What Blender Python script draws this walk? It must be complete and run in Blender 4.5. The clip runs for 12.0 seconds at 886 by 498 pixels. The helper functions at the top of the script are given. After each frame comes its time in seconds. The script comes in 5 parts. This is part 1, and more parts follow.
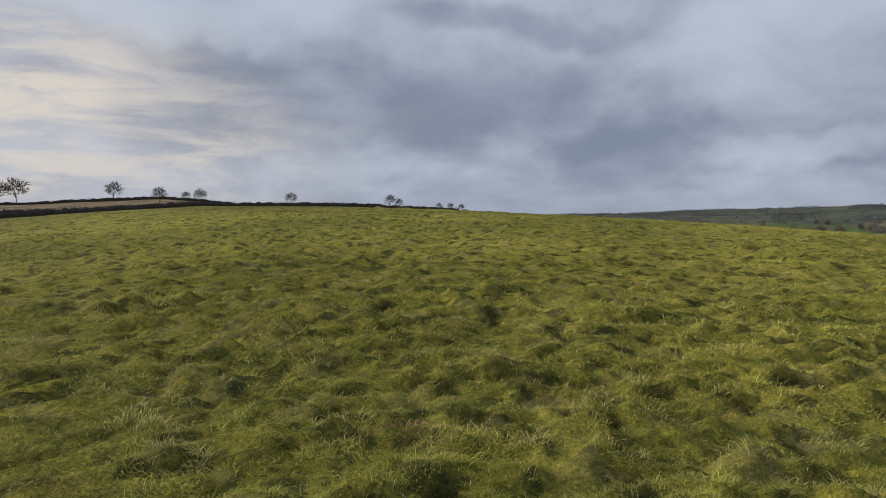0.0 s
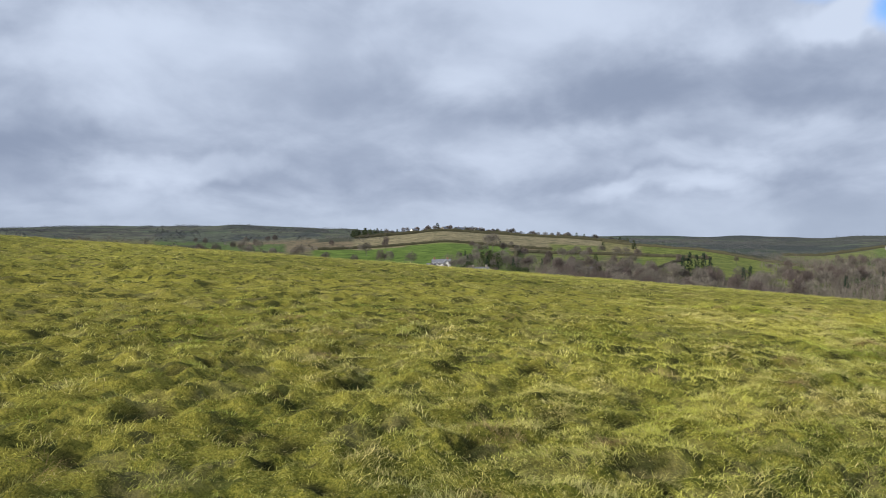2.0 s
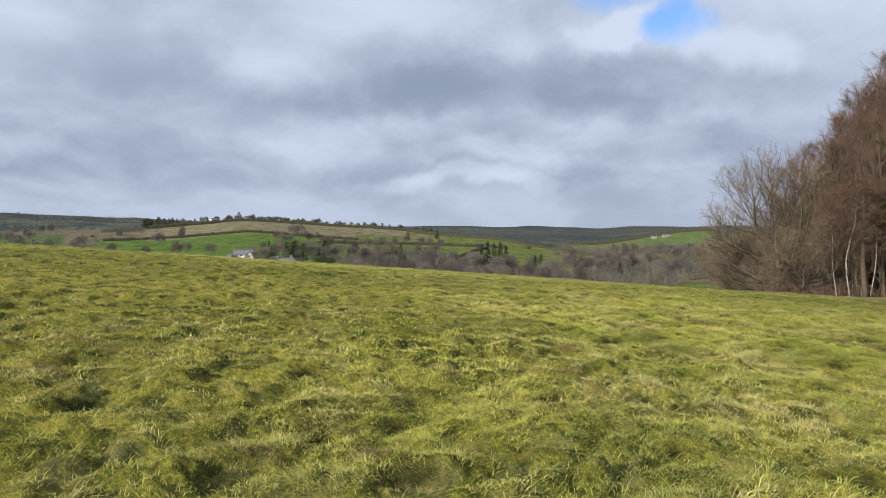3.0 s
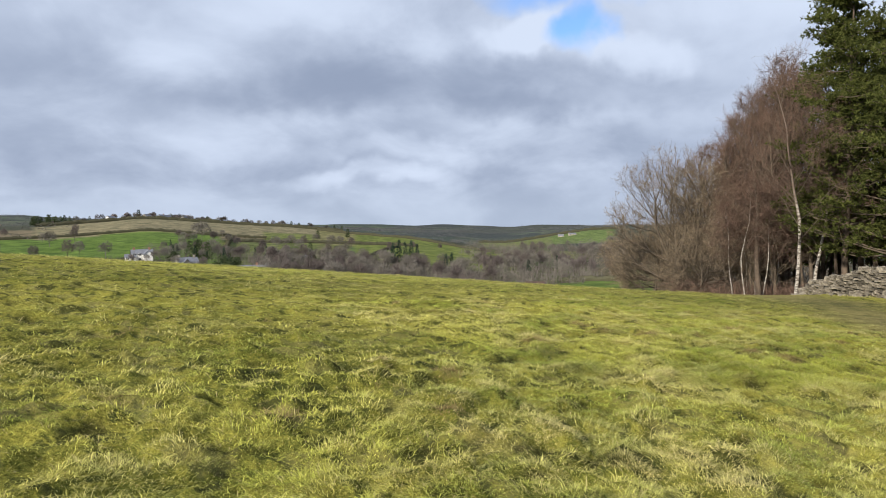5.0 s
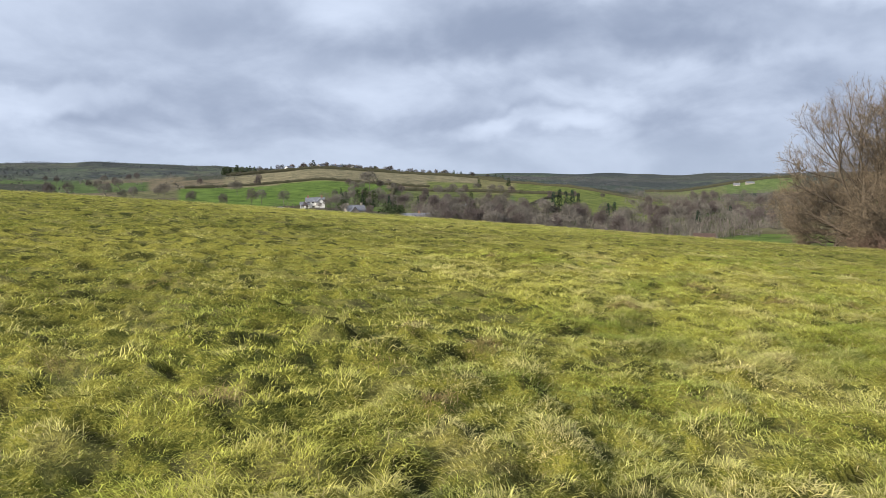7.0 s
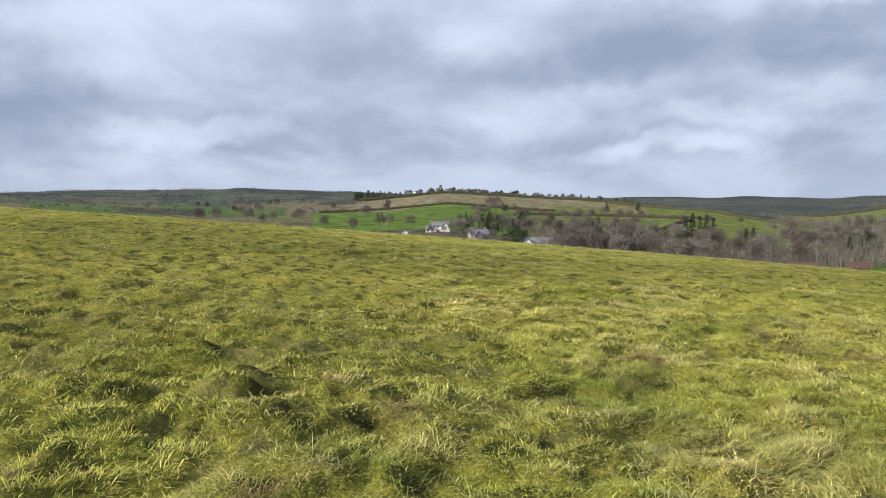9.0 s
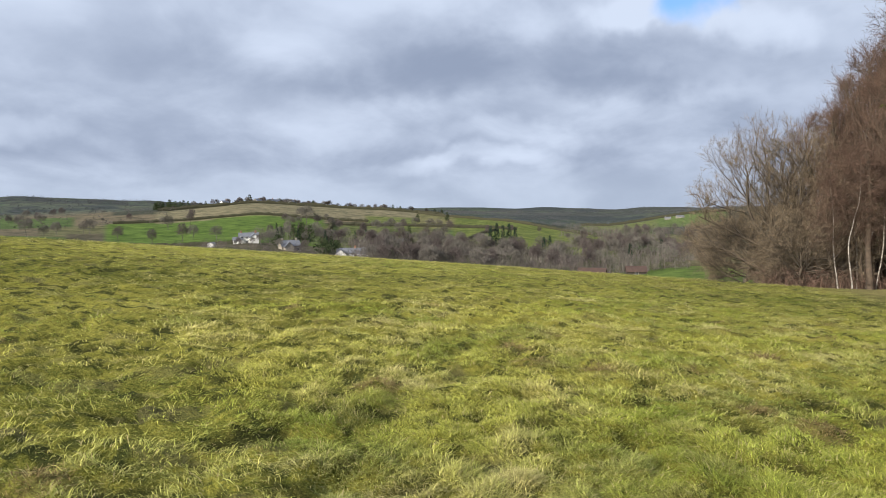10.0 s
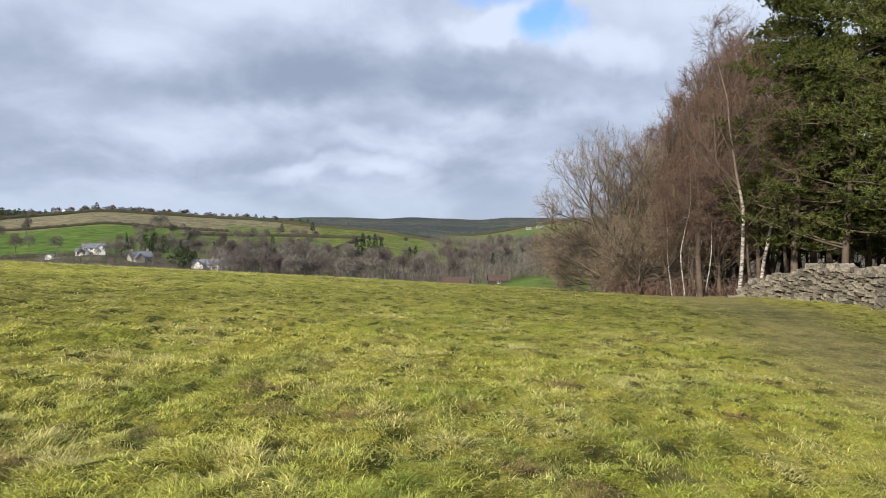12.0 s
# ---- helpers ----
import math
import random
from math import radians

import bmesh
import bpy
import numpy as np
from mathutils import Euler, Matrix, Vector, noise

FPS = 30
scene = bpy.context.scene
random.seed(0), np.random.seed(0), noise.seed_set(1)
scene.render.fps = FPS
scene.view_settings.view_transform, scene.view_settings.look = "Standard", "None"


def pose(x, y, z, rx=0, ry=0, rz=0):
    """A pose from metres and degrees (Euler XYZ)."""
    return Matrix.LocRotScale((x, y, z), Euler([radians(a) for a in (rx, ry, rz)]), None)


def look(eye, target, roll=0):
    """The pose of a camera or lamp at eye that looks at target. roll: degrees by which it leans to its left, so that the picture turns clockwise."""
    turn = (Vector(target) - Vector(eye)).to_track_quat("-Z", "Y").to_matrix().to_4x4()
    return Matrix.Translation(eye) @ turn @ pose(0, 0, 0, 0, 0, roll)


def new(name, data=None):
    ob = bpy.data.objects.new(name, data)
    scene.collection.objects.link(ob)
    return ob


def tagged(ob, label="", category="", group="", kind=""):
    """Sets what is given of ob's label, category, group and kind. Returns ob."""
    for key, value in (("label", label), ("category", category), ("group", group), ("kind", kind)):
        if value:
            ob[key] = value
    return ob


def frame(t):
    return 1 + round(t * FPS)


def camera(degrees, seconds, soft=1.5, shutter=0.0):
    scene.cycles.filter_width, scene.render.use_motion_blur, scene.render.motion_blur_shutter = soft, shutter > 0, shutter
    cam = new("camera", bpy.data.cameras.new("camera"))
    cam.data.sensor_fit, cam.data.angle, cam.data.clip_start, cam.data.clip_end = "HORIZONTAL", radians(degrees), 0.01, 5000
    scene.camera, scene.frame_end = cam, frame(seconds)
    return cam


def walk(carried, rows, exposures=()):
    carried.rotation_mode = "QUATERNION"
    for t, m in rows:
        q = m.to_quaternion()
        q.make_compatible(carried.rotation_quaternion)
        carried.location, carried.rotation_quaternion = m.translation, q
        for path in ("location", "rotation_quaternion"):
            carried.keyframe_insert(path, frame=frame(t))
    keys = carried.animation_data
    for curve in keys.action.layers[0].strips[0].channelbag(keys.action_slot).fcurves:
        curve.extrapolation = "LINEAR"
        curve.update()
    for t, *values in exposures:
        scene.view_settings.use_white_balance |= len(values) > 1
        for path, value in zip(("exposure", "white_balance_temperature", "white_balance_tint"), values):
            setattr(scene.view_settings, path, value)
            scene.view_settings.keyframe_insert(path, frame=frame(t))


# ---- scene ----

# ---------------------------------------------------------------- camera
PATH = [  # seconds, x, y, z, then the turn about x, y and z in degrees
    (0.0, 0.000, -0.000, 1.639, 88.07, 1.24, 0.34),
    (0.5, 0.121, 0.055, 1.620, 89.04, 1.13, -9.75),
    (1.0, 0.231, 0.148, 1.609, 89.00, 1.15, -22.49),
    (1.5, 0.382, 0.317, 1.623, 88.22, 0.74, -37.02),
    (2.0, 0.516, 0.420, 1.639, 88.73, 0.51, -47.14),
    (2.5, 0.801, 0.465, 1.619, 88.13, 0.44, -59.70),
    (3.0, 1.142, 0.500, 1.628, 87.80, 0.35, -62.86),
    (3.5, 1.521, 0.590, 1.613, 88.05, 0.17, -65.83),
    (5.5, 3.015, 0.695, 1.639, 87.55, 0.27, -70.21),
    (6.0, 3.436, 0.527, 1.624, 86.52, 0.45, -66.75),
    (6.5, 3.883, 0.405, 1.579, 84.48, 0.46, -62.27),
    (8.5, 5.486, -0.246, 1.519, 84.94, 0.73, -45.04),
    (9.0, 6.043, -0.225, 1.507, 85.66, 0.82, -46.62),
    (9.5, 6.514, -0.314, 1.489, 86.12, 0.70, -57.94),
    (10.0, 6.981, -0.425, 1.506, 86.31, 0.59, -61.77),
    (10.5, 7.490, -0.477, 1.525, 86.92, 0.27, -71.61),
    (11.0, 7.907, -0.598, 1.478, 88.41, 0.26, -75.80),
    (11.5, 8.317, -0.729, 1.431, 89.17, 0.29, -73.60),
    (12.0, 8.808, -0.841, 1.419, 87.05, 0.29, -72.54),
]
cam = camera(64.6, 12.0, soft=0.7)
walk(cam, [(r[0], pose(*r[1:])) for r in PATH],
     exposures=[(0.0, -0.32, 6750, 11), (0.5, -0.16, 6680, 11), (1.0, -0.05, 6560, 10), (1.5, 0.05, 6500, 10), (2.5, 0.1, 6500, 10), (3.5, 0.15, 6500, 10), (6.5, 0.26, 6500, 10), (9.0, 0.26, 6500, 10), (10.5, 0.2, 6500, 10), (12.0, 0.29, 6500, 10)])

# ---------------------------------------------------------------- light
SUN_BEARING, SUN_HEIGHT = -72.0, 24.0
world = bpy.data.worlds.new("sky")
scene.world = world
world.use_nodes = True


class Net:
    """Short hand for building a node tree."""

    def __init__(self, tree):
        self.tree = tree
        tree.nodes.clear()

    def node(self, kind, operation="", blend_type="", interpolation_type="", rotation_type="", attribute_name=""):
        n = self.tree.nodes.new(kind)
        if operation:
            n.operation = operation
        if blend_type:
            n.data_type, n.blend_type = "RGBA", blend_type
        if interpolation_type:
            n.interpolation_type = interpolation_type
        if rotation_type:
            n.rotation_type = rotation_type
        if attribute_name:
            n.attribute_name = attribute_name
        return n

    def wire(self, value, socket):
        if isinstance(value, bpy.types.NodeSocket):
            self.tree.links.new(value, socket)
        elif value is not None:
            socket.default_value = value

    def math(self, op, a, b=None):
        n = self.node("ShaderNodeMath", operation=op)
        self.wire(a, n.inputs[0])
        self.wire(b, n.inputs[1])
        return n.outputs[0]

    def mix(self, fac, a, b, blend="MIX"):
        n = self.node("ShaderNodeMix", blend_type=blend)
        self.wire(fac, n.inputs[0])
        self.wire(a if isinstance(a, bpy.types.NodeSocket) else (*a, 1.0), n.inputs[6])
        self.wire(b if isinstance(b, bpy.types.NodeSocket) else (*b, 1.0), n.inputs[7])
        return n.outputs[2]

    def noise(self, vector, scale, detail=4.0, rough=0.55, distort=0.0):
        n = self.node("ShaderNodeTexNoise")
        self.wire(vector, n.inputs["Vector"])
        for key, value in (("Scale", scale), ("Detail", detail), ("Roughness", rough), ("Distortion", distort)):
            n.inputs[key].default_value = value
        return n.outputs["Fac"]

    def ramp(self, fac, low, high, a=0.0, b=1.0):
        n = self.node("ShaderNodeMapRange", interpolation_type="SMOOTHSTEP")
        self.wire(fac, n.inputs[0])
        for i, value in enumerate((low, high, a, b)):
            n.inputs[i + 1].default_value = value
        return n.outputs[0]


def heading(bearing, height=0.0):
    """Unit vector for a compass bearing (clockwise from +y) and a height in degrees."""
    b, h = radians(bearing), radians(height)
    return Vector((math.sin(b) * math.cos(h), math.cos(b) * math.cos(h), math.sin(h)))


def build_sky():
    net = Net(world.node_tree)
    sky = net.node("ShaderNodeTexSky")
    sky.sky_type, sky.sun_disc = "NISHITA", False
    sky.sun_elevation, sky.sun_rotation = radians(SUN_HEIGHT), radians(SUN_BEARING)
    coord = net.node("ShaderNodeTexCoord").outputs["Generated"]
    split = net.node("ShaderNodeSeparateXYZ")
    net.wire(coord, split.inputs[0])
    up = net.math("ADD", net.math("MAXIMUM", split.outputs[2], 0.0), 0.38)
    flat = net.node("ShaderNodeCombineXYZ")
    net.wire(net.math("DIVIDE", split.outputs[0], up), flat.inputs[0])
    net.wire(net.math("DIVIDE", split.outputs[1], up), flat.inputs[1])
    deck = flat.outputs[0]

    warped = coord
    for scale, amount in ((4.0, 0.17), (12.0, 0.05), (34.0, 0.017)):
        puff = net.node("ShaderNodeTexNoise")
        net.wire(coord, puff.inputs["Vector"])
        puff.inputs["Scale"].default_value, puff.inputs["Detail"].default_value = scale, 4.0
        mid = net.node("ShaderNodeVectorMath", operation="SUBTRACT")
        net.wire(puff.outputs["Color"], mid.inputs[0])
        mid.inputs[1].default_value = (0.5, 0.5, 0.5)
        low = net.node("ShaderNodeVectorMath", operation="MULTIPLY")
        net.wire(mid.outputs[0], low.inputs[0])
        low.inputs[1].default_value = (amount * 2, amount * 2, amount * 0.9)
        both = net.node("ShaderNodeVectorMath", operation="ADD")
        net.wire(warped, both.inputs[0])
        net.wire(low.outputs[0], both.inputs[1])
        warped = both.outputs[0]

    def mass(bearing, height, wide, tall):
        """A soft ragged cloud mass: 1 in the middle, 0 outside."""
        shift = net.node("ShaderNodeVectorMath", operation="SUBTRACT")
        net.wire(warped, shift.inputs[0])
        shift.inputs[1].default_value = heading(bearing, height)
        turn = net.node("ShaderNodeVectorRotate", rotation_type="Z_AXIS")
        net.wire(shift.outputs[0], turn.inputs["Vector"])
        turn.inputs["Angle"].default_value = radians(bearing)
        size = net.node("ShaderNodeVectorMath", operation="DIVIDE")
        net.wire(turn.outputs[0], size.inputs[0])
        size.inputs[1].default_value = (wide, 0.6, tall)
        long = net.node("ShaderNodeVectorMath", operation="LENGTH")
        net.wire(size.outputs[0], long.inputs[0])
        return net.ramp(long.outputs["Value"], 1.3, 0.3)

    big = net.noise(deck, 0.95, 6.0, 0.5, 0.25)
    fine = net.noise(deck, 2.9, 7.0, 0.55, 0.3)
    shade = net.math("ADD", net.math("MULTIPLY", big, 0.62), net.math("MULTIPLY", fine, 0.38))
    light = net.ramp(shade, 0.34, 0.66)
    for bearing, height, wide, tall, pull in ((-1, 9.2, 0.36, 0.075, -0.55), (15, 6.0, 0.2, 0.03, -0.3), (-17, 13.2, 0.15, 0.022, -0.4), (6, 15.6, 0.17, 0.026, -0.45), (24, 10, 0.25, 0.10, 0.3), (-20, 17, 0.26, 0.04, 0.5),
                                              (72, 10.5, 0.42, 0.045, -0.42), (78, 8.6, 0.16, 0.022, -0.25), (18, 7.2, 0.13, 0.035, -0.3), (28, 14, 0.2, 0.05, 0.3), (-32, 6, 0.24, 0.08, 0.35), (64, 2.7, 0.14, 0.014, 0.4),
                                              (67, 4.6, 0.16, 0.02, 0.3), (76.6, 14.6, 0.085, 0.032, 0.9), (86, 12.4, 0.08, 0.035, 0.6), (28, 4.2, 0.12, 0.022, 0.5), (35, 16, 0.22, 0.05, 0.3),
                                              (52, 7, 0.2, 0.05, 0.25), (92, 9, 0.26, 0.12, -0.32), (44, 13, 0.22, 0.05, 0.2), (46, 3.5, 0.3, 0.025, -0.1)):
        light = net.math("ADD", light, net.math("MULTIPLY", mass(bearing, height, wide, tall), pull))
    light = net.ramp(light, -0.32, 1.15)
    cloud = net.mix(light, (3.1, 3.75, 5.15), (6.9, 7.85, 9.6))
    lie = net.node("ShaderNodeVectorMath", operation="MULTIPLY")
    net.wire(coord, lie.inputs[0])
    lie.inputs[1].default_value = (1.0, 1.0, 5.5)
    stripes = lie.outputs[0]
    glow = mass(-36, 6, 0.46, 0.20)
    cloud = net.mix(net.math("MULTIPLY", glow, net.ramp(net.noise(stripes, 5.0, 5.0, 0.6, 0.5), 0.36, 0.62, 0.25, 0.95)), cloud, (10.0, 9.5, 8.8))
    low = net.ramp(split.outputs[2], 0.07, 0.0)
    cloud = net.mix(net.math("MULTIPLY", low, 0.55), cloud, (4.9, 5.75, 7.2))
    gap = net.math("MAXIMUM", mass(81.9, 15.0, 0.05, 0.035), mass(79.0, 18.2, 0.13, 0.03))
    blue = net.mix(1.0, sky.outputs[0], (1.15, 1.5, 2.1), "MULTIPLY")
    back = net.node("ShaderNodeBackground")
    net.wire(net.mix(gap, cloud, blue), back.inputs[0])
    back.inputs[1].default_value = 0.085
    out = net.node("ShaderNodeOutputWorld")
    net.wire(back.outputs[0], out.inputs[0])


build_sky()
sun = new("sun", bpy.data.lights.new("sun", "SUN"))
sun.data.energy, sun.data.angle, sun.data.color = 5.0, radians(3.0), (1.0, 0.93, 0.80)
sun.matrix_world = look(heading(SUN_BEARING, SUN_HEIGHT) * 100, (0, 0, 0))

# ---------------------------------------------------------------- materials
def material(name, rough=0.9, base=(0.3, 0.3, 0.3), other=None, scale=3.0, fine=30.0, bump=0.0, bump_scale=40.0, spread=0.0, spec=0.25):
    """A plain procedural surface: two base colours mixed by coarse and fine noise, some spread from object to object, and fine relief."""
    mat = bpy.data.materials.new(name)
    mat.use_nodes = True
    net = Net(mat.node_tree)
    spot = net.node("ShaderNodeTexCoord").outputs["Object"]
    coarse = net.noise(spot, scale, 5.0, 0.6)
    grain = net.noise(spot, fine, 4.0, 0.6)
    both = net.math("ADD", net.math("MULTIPLY", coarse, 0.6), net.math("MULTIPLY", grain, 0.4))
    colour = net.mix(net.ramp(both, 0.36, 0.64), base, other or tuple(c * 0.6 for c in base))
    if spread:
        info = net.node("ShaderNodeObjectInfo").outputs["Random"]
        hsv = net.node("ShaderNodeHueSaturation")
        net.wire(colour, hsv.inputs["Color"])
        net.wire(net.math("ADD", net.math("MULTIPLY", info, spread), 1.0 - spread / 2), hsv.inputs["Value"])
        colour = hsv.outputs[0]
    shader = net.node("ShaderNodeBsdfPrincipled")
    net.wire(colour, shader.inputs["Base Color"])
    shader.inputs["Roughness"].default_value = rough
    shader.inputs["Specular IOR Level"].default_value = spec
    if bump:
        rel = net.node("ShaderNodeBump")
        rel.inputs["Strength"].default_value = bump
        rel.inputs["Distance"].default_value = 0.02
        net.wire(net.noise(spot, bump_scale, 5.0, 0.65), rel.inputs["Height"])
        net.wire(rel.outputs[0], shader.inputs["Normal"])
    out = net.node("ShaderNodeOutputMaterial")
    net.wire(shader.outputs[0], out.inputs[0])
    return mat


def leafy(name, dark, pale, through_light=0.3, spread=0.0):
    """Thin leaves, needles or blades: each piece has its own tone, and light passes through."""
    mat = bpy.data.materials.new(name)
    mat.use_nodes = True
    net = Net(mat.node_tree)
    chance = net.node("ShaderNodeNewGeometry").outputs["Random Per Island"]
    colour = net.mix(chance, dark, pale)
    if spread:
        info = net.node("ShaderNodeObjectInfo").outputs["Random"]
        hsv = net.node("ShaderNodeHueSaturation")
        net.wire(colour, hsv.inputs["Color"])
        net.wire(net.math("ADD", net.math("MULTIPLY", info, spread), 1.0 - spread / 2), hsv.inputs["Value"])
        colour = hsv.outputs[0]
    a, b, m = net.node("ShaderNodeBsdfDiffuse"), net.node("ShaderNodeBsdfTranslucent"), net.node("ShaderNodeMixShader")
    net.wire(colour, a.inputs[0])
    net.wire(colour, b.inputs[0])
    m.inputs[0].default_value = through_light
    net.wire(a.outputs[0], m.inputs[1])
    net.wire(b.outputs[0], m.inputs[2])
    out = net.node("ShaderNodeOutputMaterial")
    net.wire(m.outputs[0], out.inputs[0])
    return mat


def grass_blade_material():
    """Blades take their tone from the colour attribute that the sward carries."""
    mat = bpy.data.materials.new("grass_blades")
    mat.use_nodes = True
    net = Net(mat.node_tree)
    colour = net.node("ShaderNodeAttribute", attribute_name="tone").outputs["Color"]
    a, b, m = net.node("ShaderNodeBsdfDiffuse"), net.node("ShaderNodeBsdfTranslucent"), net.node("ShaderNodeMixShader")
    net.wire(colour, a.inputs[0])
    net.wire(colour, b.inputs[0])
    soft = net.node("ShaderNodeVectorMath", operation="ADD")  # blades catch light much as the sward does
    net.wire(net.node("ShaderNodeNewGeometry").outputs["Normal"], soft.inputs[0])
    soft.inputs[1].default_value = (0.0, 0.0, 0.8)
    unit = net.node("ShaderNodeVectorMath", operation="NORMALIZE")
    net.wire(soft.outputs[0], unit.inputs[0])
    net.wire(unit.outputs[0], a.inputs["Normal"])
    m.inputs[0].default_value = 0.08
    net.wire(a.outputs[0], m.inputs[1])
    net.wire(b.outputs[0], m.inputs[2])
    out = net.node("ShaderNodeOutputMaterial")
    net.wire(m.outputs[0], out.inputs[0])
    return mat


def ground_material():
    """Land cover from the colour attribute, broken up by noise at three sizes."""
    mat = bpy.data.materials.new("turf")
    mat.use_nodes = True
    net = Net(mat.node_tree)
    spot = net.node("ShaderNodeTexCoord").outputs["Object"]
    land = net.node("ShaderNodeAttribute", attribute_name="land").outputs["Color"]
    clod = net.noise(spot, 2.2, 6.0, 0.65)
    fleck = net.noise(spot, 14.0, 5.0, 0.7)
    broad = net.noise(spot, 0.09, 4.0, 0.6)
    blade = net.noise(spot, 75.0, 3.0, 0.7)
    tone = net.math("ADD", net.math("ADD", net.math("MULTIPLY", clod, 0.25), net.math("ADD", net.math("MULTIPLY", fleck, 0.30), net.math("MULTIPLY", blade, 0.35))), net.math("MULTIPLY", broad, 0.35))
    deep = net.mix(1.0, land, (0.32, 0.38, 0.36), "MULTIPLY")
    pale = net.mix(1.0, land, (1.7, 1.55, 1.5), "MULTIPLY")
    colour = net.mix(net.ramp(tone, 0.50, 0.76), deep, pale)
    cover = net.node("ShaderNodeAttribute", attribute_name="land").outputs["Alpha"]
    bend = net.node("ShaderNodeVectorMath", operation="ADD")  # ragged dark marks for tussock shade and soil, and straw, put into the colour
    net.wire(spot, bend.inputs[0])
    sway = net.node("ShaderNodeTexNoise")
    net.wire(spot, sway.inputs["Vector"])
    sway.inputs["Scale"].default_value = 5.0
    less = net.node("ShaderNodeVectorMath", operation="MULTIPLY")
    net.wire(sway.outputs["Color"], less.inputs[0])
    less.inputs[1].default_value = (0.5, 0.5, 0.0)
    net.wire(less.outputs[0], bend.inputs[1])
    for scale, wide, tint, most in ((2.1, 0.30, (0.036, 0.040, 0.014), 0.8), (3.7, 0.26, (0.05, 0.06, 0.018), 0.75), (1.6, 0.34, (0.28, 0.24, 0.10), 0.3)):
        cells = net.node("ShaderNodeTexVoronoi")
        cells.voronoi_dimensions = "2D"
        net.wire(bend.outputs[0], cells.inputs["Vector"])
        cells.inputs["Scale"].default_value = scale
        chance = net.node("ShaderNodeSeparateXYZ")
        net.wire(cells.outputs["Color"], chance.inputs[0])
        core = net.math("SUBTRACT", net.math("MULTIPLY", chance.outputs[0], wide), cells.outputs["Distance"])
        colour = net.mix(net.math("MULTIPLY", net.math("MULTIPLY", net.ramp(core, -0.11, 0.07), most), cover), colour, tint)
    shader = net.node("ShaderNodeBsdfPrincipled")
    net.wire(colour, shader.inputs["Base Color"])
    shader.inputs["Roughness"].default_value = 1.0
    shader.inputs["Specular IOR Level"].default_value = 0.05
    rel = net.node("ShaderNodeBump")
    rel.inputs["Strength"].default_value, rel.inputs["Distance"].default_value = 0.9, 0.05
    net.wire(net.math("ADD", fleck, clod), rel.inputs["Height"])
    net.wire(rel.outputs[0], shader.inputs["Normal"])
    out = net.node("ShaderNodeOutputMaterial")
    net.wire(shader.outputs[0], out.inputs[0])
    return mat


TURF = ground_material()
BLADES = grass_blade_material()
STONE = material("gritstone", 0.92, (0.27, 0.235, 0.18), (0.11, 0.095, 0.075), 2.0, 14.0, 0.8, 22.0, 0.95)
BARK = material("bark", 0.95, (0.15, 0.115, 0.085), (0.075, 0.06, 0.045), 2.5, 22.0, 0.6, 18.0, 0.3)
OAK_BARK = material("oak_bark", 0.95, (0.15, 0.12, 0.088), (0.08, 0.065, 0.05), 2.5, 22.0, 0.5, 18.0)
PINE_BARK = material("pine_bark", 0.95, (0.16, 0.12, 0.088), (0.08, 0.062, 0.048), 3.0, 20.0, 0.7, 14.0, 0.3)
def birch_bark():
    """White bark with dark lenticels, brown on the upper stem."""
    mat = bpy.data.materials.new("birch_bark")
    mat.use_nodes = True
    net = Net(mat.node_tree)
    spot = net.node("ShaderNodeTexCoord").outputs["Object"]
    flat = net.node("ShaderNodeVectorMath", operation="MULTIPLY")
    net.wire(spot, flat.inputs[0])
    flat.inputs[1].default_value = (3.0, 3.0, 9.0)
    split = net.node("ShaderNodeSeparateXYZ")
    net.wire(spot, split.inputs[0])
    marks = net.ramp(net.noise(flat.outputs[0], 1.3, 5.0, 0.65), 0.44, 0.58)
    pale = net.mix(marks, (0.50, 0.46, 0.40), (0.11, 0.09, 0.075))
    aloft = net.ramp(net.math("ADD", split.outputs[2], net.math("MULTIPLY", net.noise(spot, 1.6), 4.0)), 4.6, 9.0)
    shader = net.node("ShaderNodeBsdfPrincipled")
    net.wire(net.mix(aloft, pale, (0.16, 0.115, 0.09)), shader.inputs["Base Color"])
    shader.inputs["Roughness"].default_value = 0.8
    out = net.node("ShaderNodeOutputMaterial")
    net.wire(shader.outputs[0], out.inputs[0])
    return mat


BIRCH_BARK = birch_bark()
TWIGS_RED = leafy("birch_twigs", (0.05, 0.034, 0.028), (0.235, 0.155, 0.118), 0.0, 0.2)
TWIGS_TAN = leafy("oak_twigs", (0.085, 0.066, 0.046), (0.345, 0.27, 0.187), 0.0, 0.2)
TWIGS_GREY = leafy("bare_twigs", (0.125, 0.114, 0.102), (0.188, 0.169, 0.145), 0.0, 0.5)
VALLEY_BROWN = leafy("valley_brown_twigs", (0.10, 0.084, 0.079), (0.15, 0.123, 0.115), 0.0, 0.3)
VALLEY_PALE = leafy("valley_pale_twigs", (0.145, 0.128, 0.11), (0.20, 0.175, 0.15), 0.0, 0.0)
# blue-grey of distance haze is mixed into the far twigs' colour
TWIGS_HAZED = leafy("distant_twigs", (0.092, 0.097, 0.10), (0.12, 0.124, 0.126), 0.0, 0.0)
TWIGS_DARK = leafy("hawthorn_twigs", (0.05, 0.042, 0.036), (0.09, 0.075, 0.062), 0.0, 0.3)
NEEDLES = leafy("pine_needles", (0.022, 0.032, 0.011), (0.14, 0.152, 0.044), 0.10, 0.45)
NEEDLES_DARK = leafy("fir_needles", (0.022, 0.042, 0.03), (0.045, 0.075, 0.05), 0.1, 0.3)
